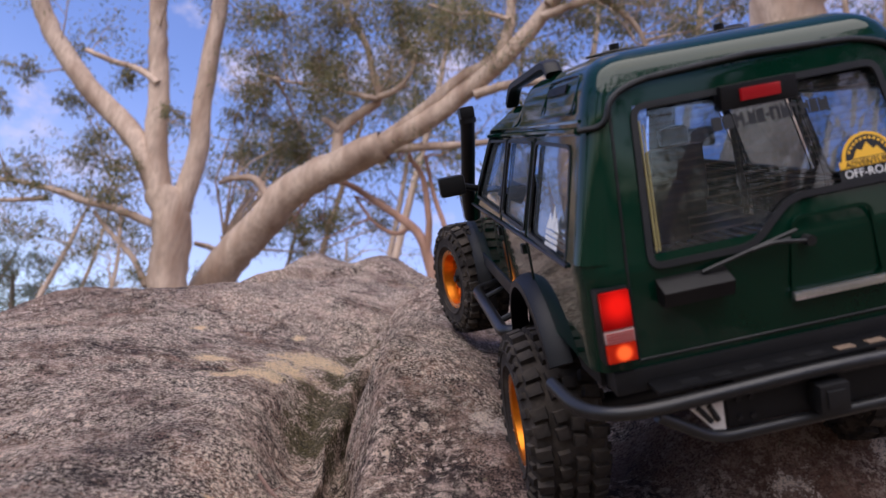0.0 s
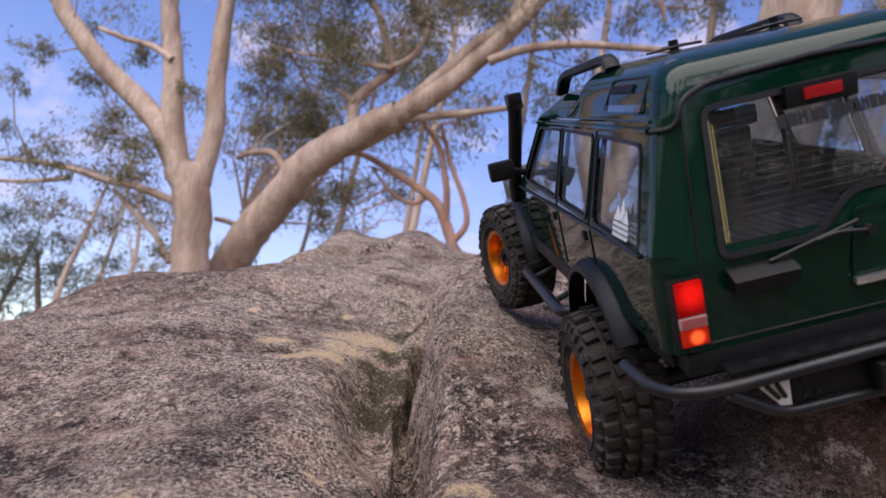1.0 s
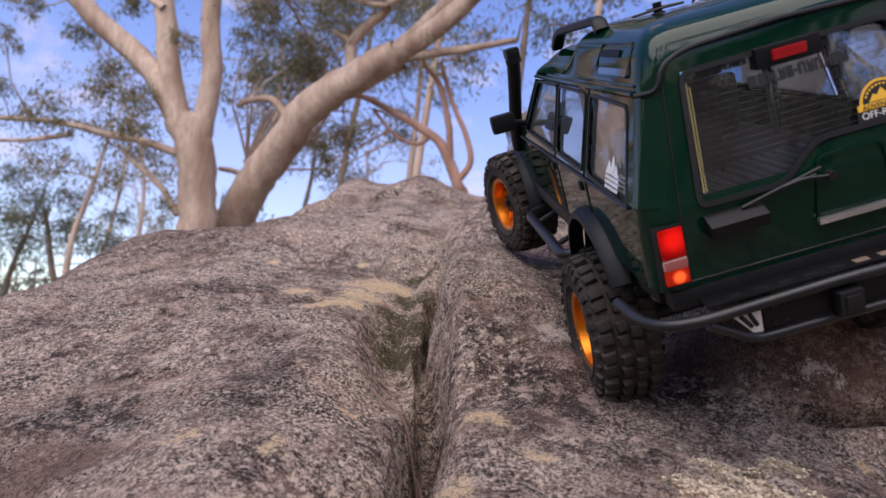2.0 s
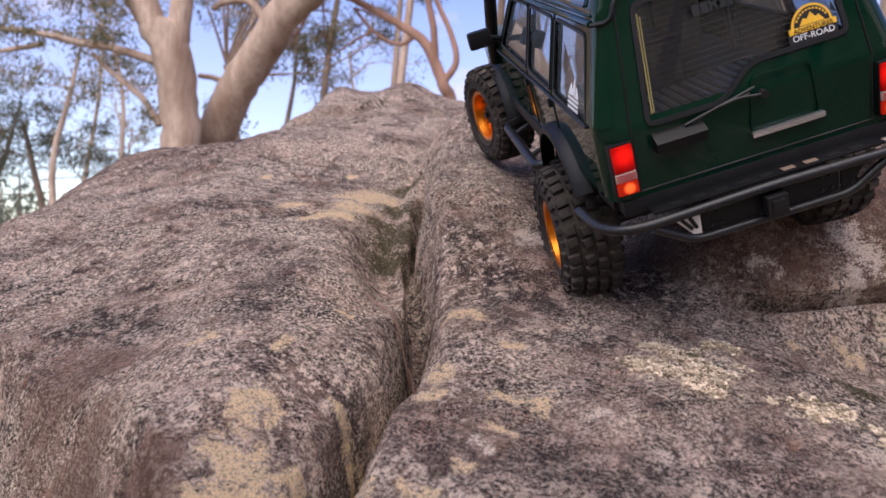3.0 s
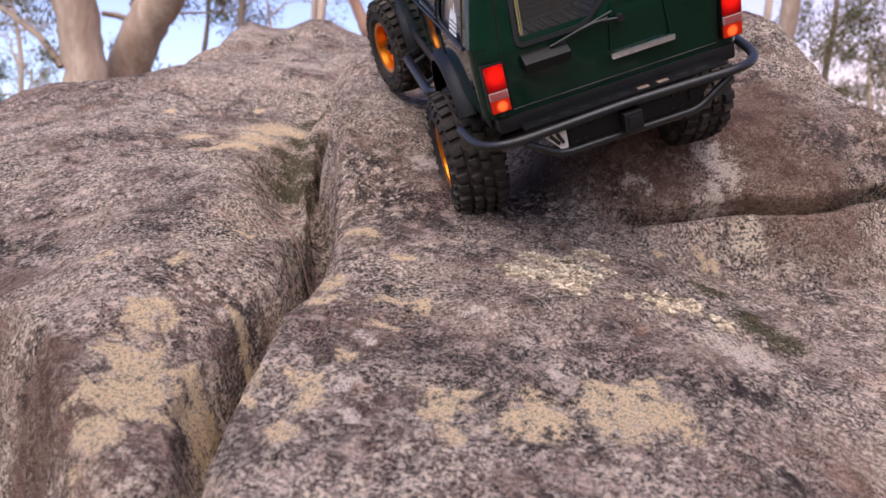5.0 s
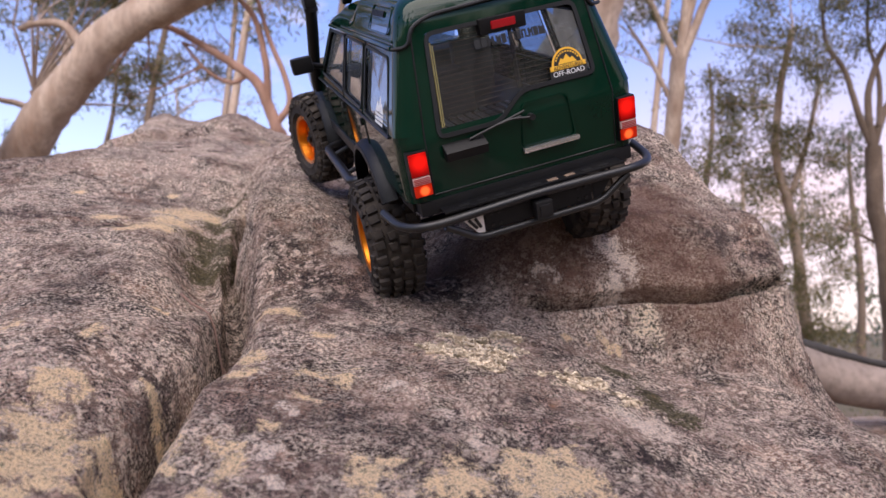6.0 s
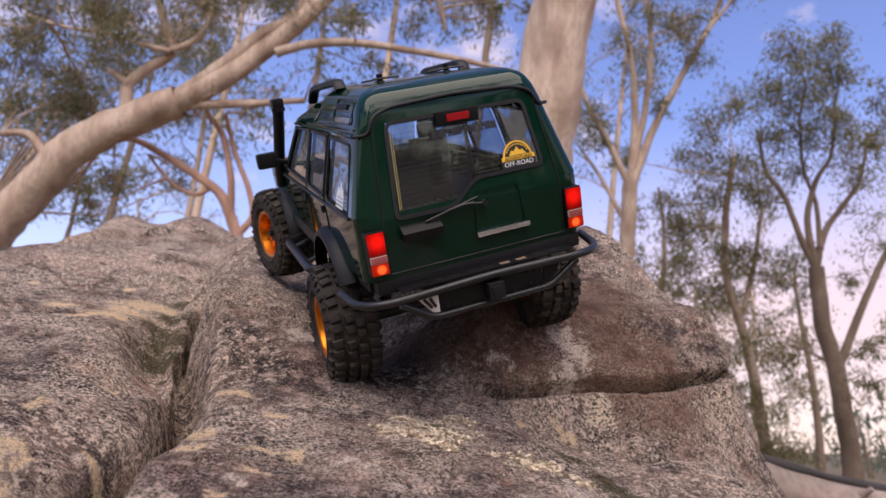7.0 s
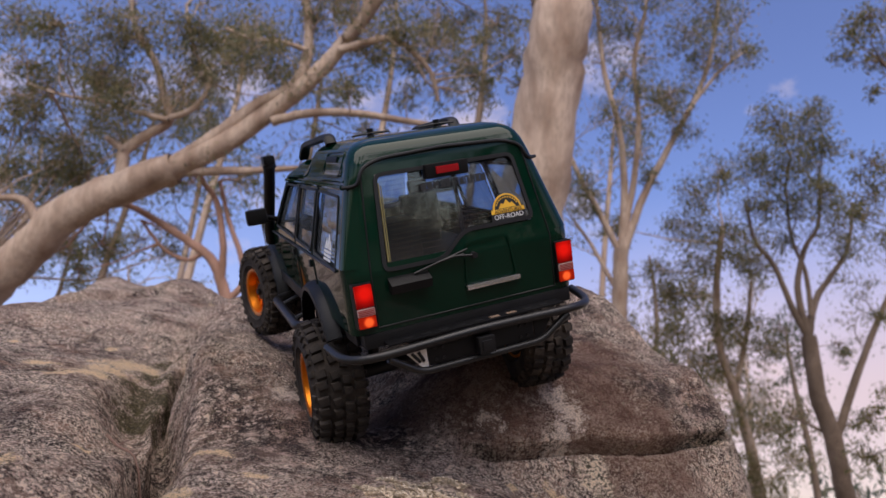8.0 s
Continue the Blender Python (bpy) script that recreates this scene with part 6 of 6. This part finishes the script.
    for clump in [(7.49, 7.89, 7.63, 0.38), (8.45, 8.38, 7.89, 0.44), (8.00, 8.34, 7.23, 0.43), (8.79, 8.34, 7.55, 0.36), (7.87, 8.91, 7.55, 0.33), (8.42, 8.51, 6.79, 0.41), (7.90, 8.68, 6.61, 0.34), (8.41, 8.02, 6.59, 0.32), (9.06, 8.34, 5.89, 0.24), (9.50, 9.09, 4.31, 0.17), (8.41, 8.95, 6.09, 0.21), (8.63, 8.22, 8.25, 0.29)]:
        g.clump(clump, 0.75)
    g.done("grey_gum_tree", BARK_DARK, LEAF, "grey-barked gum with an open crown")

    g = Gum(23, 0.108)
    a = [(10.34, 12.16, 1.29), (9.99, 11.95, 2.10), (9.70, 11.73, 2.91), (9.20, 11.45, 4.02), (8.77, 11.27, 4.82), (8.54, 10.91, 5.95), (8.49, 10.53, 6.99)]
    g.limb([foot(a[0])] + a, 0.154, 0.055, 10)
    g.limb([(9.20, 11.45, 4.02), (9.25, 11.08, 4.96), (9.18, 10.70, 5.99)], 0.066, 0.033, 8)
    for clump in [(8.22, 10.83, 7.73, 0.43), (8.60, 10.64, 8.26, 0.43), (8.09, 11.10, 7.09, 0.48), (8.66, 10.62, 6.85, 0.51), (8.06, 10.65, 6.26, 0.45), (8.79, 10.19, 6.23, 0.40), (8.70, 11.12, 5.19, 0.39), (9.14, 10.98, 5.14, 0.44), (9.75, 11.06, 4.83, 0.40), (8.40, 11.53, 4.49, 0.44), (9.01, 11.50, 4.34, 0.44), (8.04, 11.52, 5.01, 0.38), (7.67, 11.43, 6.20, 0.38), (6.65, 11.39, 6.94, 0.38), (7.86, 11.38, 5.75, 0.33)]:
        g.clump(clump, 0.8)
    for clump in [(8.82, 11.24, 3.43, 0.42), (8.66, 12.04, 3.02, 0.44), (9.98, 11.53, 3.35, 0.37), (10.21, 11.23, 2.80, 0.36), (9.21, 11.61, 2.60, 0.43), (8.69, 11.99, 2.22, 0.43), (8.04, 11.81, 3.84, 0.37), (7.52, 11.54, 4.39, 0.32), (9.71, 11.51, 2.28, 0.43), (9.42, 12.19, 1.54, 0.54), (10.30, 11.69, 1.61, 0.54)]:
        g.clump(clump, 0.8)
    g.done("leafy_gum_tree", BARK, LEAF_OLIVE, "leafy young gum with a rounded olive crown")

    g = Gum(24, 0.096)
    a = [(10.14, 8.07, 1.99), (9.60, 7.36, 4.27), (9.07, 6.65, 6.54), (8.51, 6.44, 7.51), (8.05, 6.41, 7.94)]
    g.limb([foot(a[0])] + a, 0.122, 0.024, 10)
    for clump in [(7.81, 6.64, 8.54, 0.29), (7.41, 5.97, 8.22, 0.26), (7.64, 6.69, 8.10, 0.17), (8.32, 6.62, 8.15, 0.29), (8.31, 6.17, 8.53, 0.33), (7.80, 6.42, 7.37, 0.14), (7.88, 6.72, 6.44, 0.28), (8.52, 7.28, 6.30, 0.30), (7.91, 6.96, 5.68, 0.22), (8.40, 6.82, 5.44, 0.31), (8.92, 8.26, 3.17, 0.25), (9.18, 8.71, 2.63, 0.29), (8.58, 7.45, 3.37, 0.31), (8.68, 7.60, 4.53, 0.21)]:
        g.clump(clump, 0.75)
    g.done("drooping_gum_tree", BARK_DARK, LEAF_OLIVE, "gum with dark foliage drooping at the edge of the clearing")

    g = Gum(25, 0.16)
    a = [(-11.79, 20.25, 1.49), (-12.08, 19.86, 3.38), (-12.29, 19.60, 4.64)]
    g.limb([foot(a[0])] + a, 0.16, 0.05, 8)
    for clump in [(-13.17, 19.11, 5.42, 0.42), (-12.26, 19.11, 4.70, 0.60), (-11.52, 19.57, 5.00, 0.49), (-13.00, 20.04, 3.84, 0.73), (-11.38, 19.73, 3.96, 0.62), (-10.21, 19.71, 4.68, 0.33), (-10.07, 19.38, 3.68, 0.54), (-14.26, 19.61, 4.43, 0.81), (-9.49, 20.43, 3.74, 0.50), (-14.69, 20.32, 2.83, 0.83)]:
        g.clump(clump, 0.8)
    g.done("blue_gum_tree", BARK_DARK, LEAF_BLUE, "far gum with a hazy grey-green crown")

    # hazy crowns standing behind the near trees
    rng = random.Random(31)
    for k, (x, y, z, wide) in enumerate([(-4.86, 15.85, 7.48, 1.9), (-3.03, 16.78, 9.47, 2.0), (-1.02, 14.62, 10.73, 2.1), (0.70, 13.54, 9.34, 1.7), (2.21, 13.33, 11.67, 2.1), (3.92, 11.92, 11.16, 1.6), (8.70, 14.97, 11.16, 1.7), (9.97, 15.07, 7.03, 1.7), (10.72, 14.72, 4.46, 1.7), (14.35, 15.37, 5.82, 1.3), (-10.30, 18.38, 6.01, 1.5), (-4.69, 19.43, 6.92, 1.9), (-1.74, 17.88, 10.16, 2.2), (-13.86, 21.54, 4.89, 1.2)]):
        g = Gum(200 + k, 0.19)
        top = Vector((x, y, z))
        g.limb([Vector((x + rng.uniform(-0.6, 0.6), y, 0.0)), Vector((x + rng.uniform(-0.5, 0.5), y, z * 0.5)), top - Vector((0, 0, 0.4 * wide)), top + Vector((rng.uniform(-0.3, 0.3), 0, 0.6 * wide))], 0.13, 0.03, 8)
        for _ in range(9):
            c = top + Vector((rng.gauss(0, 0.5), rng.gauss(0, 0.4), rng.gauss(0, 0.6))) * wide
            g.clump((c.x, c.y, c.z, rng.uniform(0.20, 0.38) * wide), 0.30)
        g.done("crowned_gum_tree", BARK_DARK if k % 2 else BARK, (LEAF_BLUE, LEAF_OLIVE, LEAF)[k % 3], "hazy gum with a loose grey-green crown")

    # trees farther back and behind the start, each its own
    rng = random.Random(5)
    # those behind and beside the start are unseen, added to darken the car's reflections
    spots = [(-4.0, -8.0, 8.5), (-2.0, -9.5, 9.0), (3.0, -7.5, 8.0), (6.5, -10.0, 9.0), (0.5, -8.0, 8.5), (-5.5, -9.0, 8.5), (13.5, 7.0, 6.0), (5.0, -8.5, 7.5), (-8.0, -6.0, 8.0), (9.0, -5.0, 8.0), (-10.0, 1.0, 8.5), (12.0, 2.0, 8.0), (-6.5, -13.0, 10.0), (-9.5, 20.0, 7.5), (-3.6, 25.0, 8.5), (3.4, 26.0, 9.0), (8.6, 22.0, 7.0), (17.5, 21.0, 8.5), (15.0, 27.0, 8.0), (-13.0, 24.0, 9.0)]
    for k, (x, y, h) in enumerate(spots):
        h *= 1.0 if y > 2 else 0.7
        g = Gum(50 + k, 0.17)
        lean = Vector((rng.uniform(-0.8, 0.8), rng.uniform(-0.5, 0.5), 0))
        base = Vector((x, y, 0.0))
        t = g.limb([base, base + lean * 0.3 + Vector((0, 0, h * 0.35)), base + lean * 0.6 + Vector((0.2, 0, h * 0.7)), base + lean + Vector((0, 0, h))], 0.14, 0.03, 7)
        g.sprout(t, 0.32, 2, h * 0.24, 0.035, 2, 0.16, 6 if y > 2 else 16)
        g.done("background_gum_tree", BARK if k % 3 else BARK_DARK, LEAF_OLIVE if k % 2 else LEAF_BLUE, "gum tree with a thin olive crown, far back or added unseen behind the start")


def scrub():
    """Low bushes round the foot of the trees, as one uncounted mass."""
    g = Gum(70, 0.096)
    rng = random.Random(8)
    for _ in range(300):
        # full circle: unseen bushes behind the start are added to darken the paint's reflections
        a, d = rng.uniform(-3.14, 3.14), rng.uniform(7.5, 26)
        p = Vector((math.sin(a) * d, 1 + math.cos(a) * d, 0))
        h = rng.uniform(0.4, 1.5)
        for _ in range(5):
            q = p + Vector((rng.gauss(0, 0.5), rng.gauss(0, 0.5), h * rng.uniform(0.3, 1.0)))
            g.tube([p, (p + q) / 2 + Vector((rng.gauss(0, 0.08), rng.gauss(0, 0.08), 0)), q], [0.02, 0.014, 0.006], 4)
            g.leaves(q, 0.28, 26)
    ob = g.done("scrub", BARK_DARK, LEAF_OLIVE, "low olive bush scrub under the trees")
    tagged(ob, "", "bush", kind="stuff")


def far_woods():
    """The wooded skyline all round, as one uncounted mass."""
    g = Gum(90, 0.9)
    rng = random.Random(18)
    for k in range(420):
        a, d = rng.uniform(0, 6.283), rng.uniform(55, 95)
        p = Vector((math.sin(a) * d, math.cos(a) * d, -0.3))
        h = rng.uniform(2.5, 6.5)
        g.tube([p, p + Vector((rng.gauss(0, 0.3), 0, h * 0.5)), p + Vector((rng.gauss(0, 0.6), 0, h))], [0.18, 0.13, 0.05], 5)
        for _ in range(6):
            g.leaves(p + Vector((rng.gauss(0, 1.6), rng.gauss(0, 1.6), h * rng.uniform(0.25, 1.05))), 0.8, 14)
    ob = g.done("far_woods", BARK_DARK, LEAF_BLUE, "distant belt of grey-green bush on the skyline")
    tagged(ob, "", "woods", kind="stuff")


def side_slab():
    """A lower rock beside the outcrop, a fallen grey trunk resting across it, and a charred branch on the trunk."""
    n, m = 60, 40
    verts, faces = [], []
    for j in range(m + 1):
        for i in range(n):
            a, b = 2 * math.pi * i / n, math.pi * (j / m - 0.5)
            d = Vector((math.cos(a) * math.cos(b), math.sin(a) * math.cos(b), math.sin(b)))
            e = Vector((math.copysign(abs(d.x) ** 0.8, d.x) * 1.6, math.copysign(abs(d.y) ** 0.8, d.y) * 0.95, math.copysign(abs(d.z) ** 0.7, d.z) * 0.85))
            e *= 1 + 0.10 * noise.noise(d * 1.7 + Vector((3, 1, 7))) * (1 - 0.7 * max(0, d.z)) + 0.025 * noise.noise(d * 7) + 0.012 * noise.noise(d * 19)
            verts.append((3.25 + e.x, 2.85 + e.y, 0.38 + e.z))
    for j in range(m):
        for i in range(n):
            faces.append((j * n + i, j * n + (i + 1) % n, (j + 1) * n + (i + 1) % n, (j + 1) * n + i))
    tagged(raw("low_boulder", verts, faces, ROCK), "smooth brown sandstone boulder below the outcrop", "rock")
    log = new("fallen_log")
    start, way = Vector((1.55, 2.93, 1.60)), Vector((1.0, -0.11, -0.20))
    rings = 40
    bm = bmesh.new()
    pts = [start + way * (2.3 * k / rings) + Vector((0, 0.012 * math.sin(k * 0.5), 0.014 * math.sin(k * 0.33))) for k in range(rings + 1)]
    tube(bm, pts, [0.112 - 0.0006 * k + 0.005 * math.sin(k * 0.9) for k in range(rings + 1)], 28)
    for v in bm.verts:
        v.co += Vector((0, 0, 1)) * 0.006 * noise.noise(Vector((v.co.x * 3, v.co.y * 40, v.co.z * 40)))
    part("trunk", bm, LOG_WOOD, log, "weathered grey trunk with lengthwise cracks")
    for k in range(3):
        bm = bmesh.new()
        at = pts[9 + 10 * k]
        tube(bm, [at + Vector((0, -0.06, 0.05)), at + Vector((0.02, -0.12, 0.09))], [0.022, 0.012], 8)
        part("branch_stub", bm, LOG_WOOD, log)
    tagged(log, "weathered grey fallen trunk lying across a boulder", "log")
    bm = bmesh.new()
    line = [pts[k] + Vector((0, -0.01 + 0.02 * math.sin(k * 0.7), 0.112 - 0.0006 * k + 0.012)) for k in range(2, rings, 3)]
    tube(bm, line, [0.021 + 0.006 * math.sin(2.1 * k) for k in range(len(line))], 10)
    tagged(part("charred_branch", bm, DRY_ROOT), "black charred branch lying along the fallen trunk", "branch")


def cleft_twigs():
    """Dry twigs that bridge the cleft, each through a few points over the rock, with side shoots."""
    rng = random.Random(3)
    for line, thick in (([(-0.225, 0.742), (-0.209, 0.726), (-0.193, 0.714), (-0.176, 0.706)], 0.0014), ([(-0.179, 0.716), (-0.182, 0.694), (-0.178, 0.668), (-0.179, 0.640)], 0.0012),
                        ([(-0.185, 0.722), (-0.177, 0.704), (-0.184, 0.690)], 0.0010), ([(-0.190, 1.02), (-0.181, 0.985), (-0.177, 0.95), (-0.183, 0.93)], 0.0013), ([(-0.196, 0.99), (-0.186, 0.972), (-0.176, 0.968)], 0.0009)):
        ends = [float(rock_height(np.array(p[0]), np.array(p[1]))) for p in (line[0], line[-1])]
        pts = []
        for k in range(3 * (len(line) - 1) + 1):
            u = k / (3 * (len(line) - 1))
            x, y = (float(np.interp(u, np.linspace(0, 1, len(line)), [p[n] for p in line])) for n in (0, 1))
            rest = float(rock_height(np.array(x), np.array(y)))
            span = ends[0] * (1 - u) + ends[1] * u
            pts.append(SLOPE @ Vector((x + rng.uniform(-0.001, 0.001), y, max(rest, span - 0.006 * math.sin(math.pi * u)) + 0.0025)))
        bm = bmesh.new()
        tube(bm, pts, [thick * (1 - 0.5 * k / len(pts)) for k in range(len(pts))], 6)
        for k in range(2, len(pts) - 1, 3):
            tip = pts[k] + Vector((rng.gauss(0, 0.007), rng.gauss(0, 0.007), 0.005))
            tube(bm, [pts[k], (pts[k] + tip) / 2 + Vector((0.001, 0, 0.001)), tip], [thick * 0.5, thick * 0.4, thick * 0.25], 5)
        tagged(part("twig", bm, TWIG), "dry brown twig caught in the rock cleft", "twig", "twigs in the cleft")


ground()
near_trees()
far_trees()
scrub()
far_woods()
side_slab()
cleft_twigs()
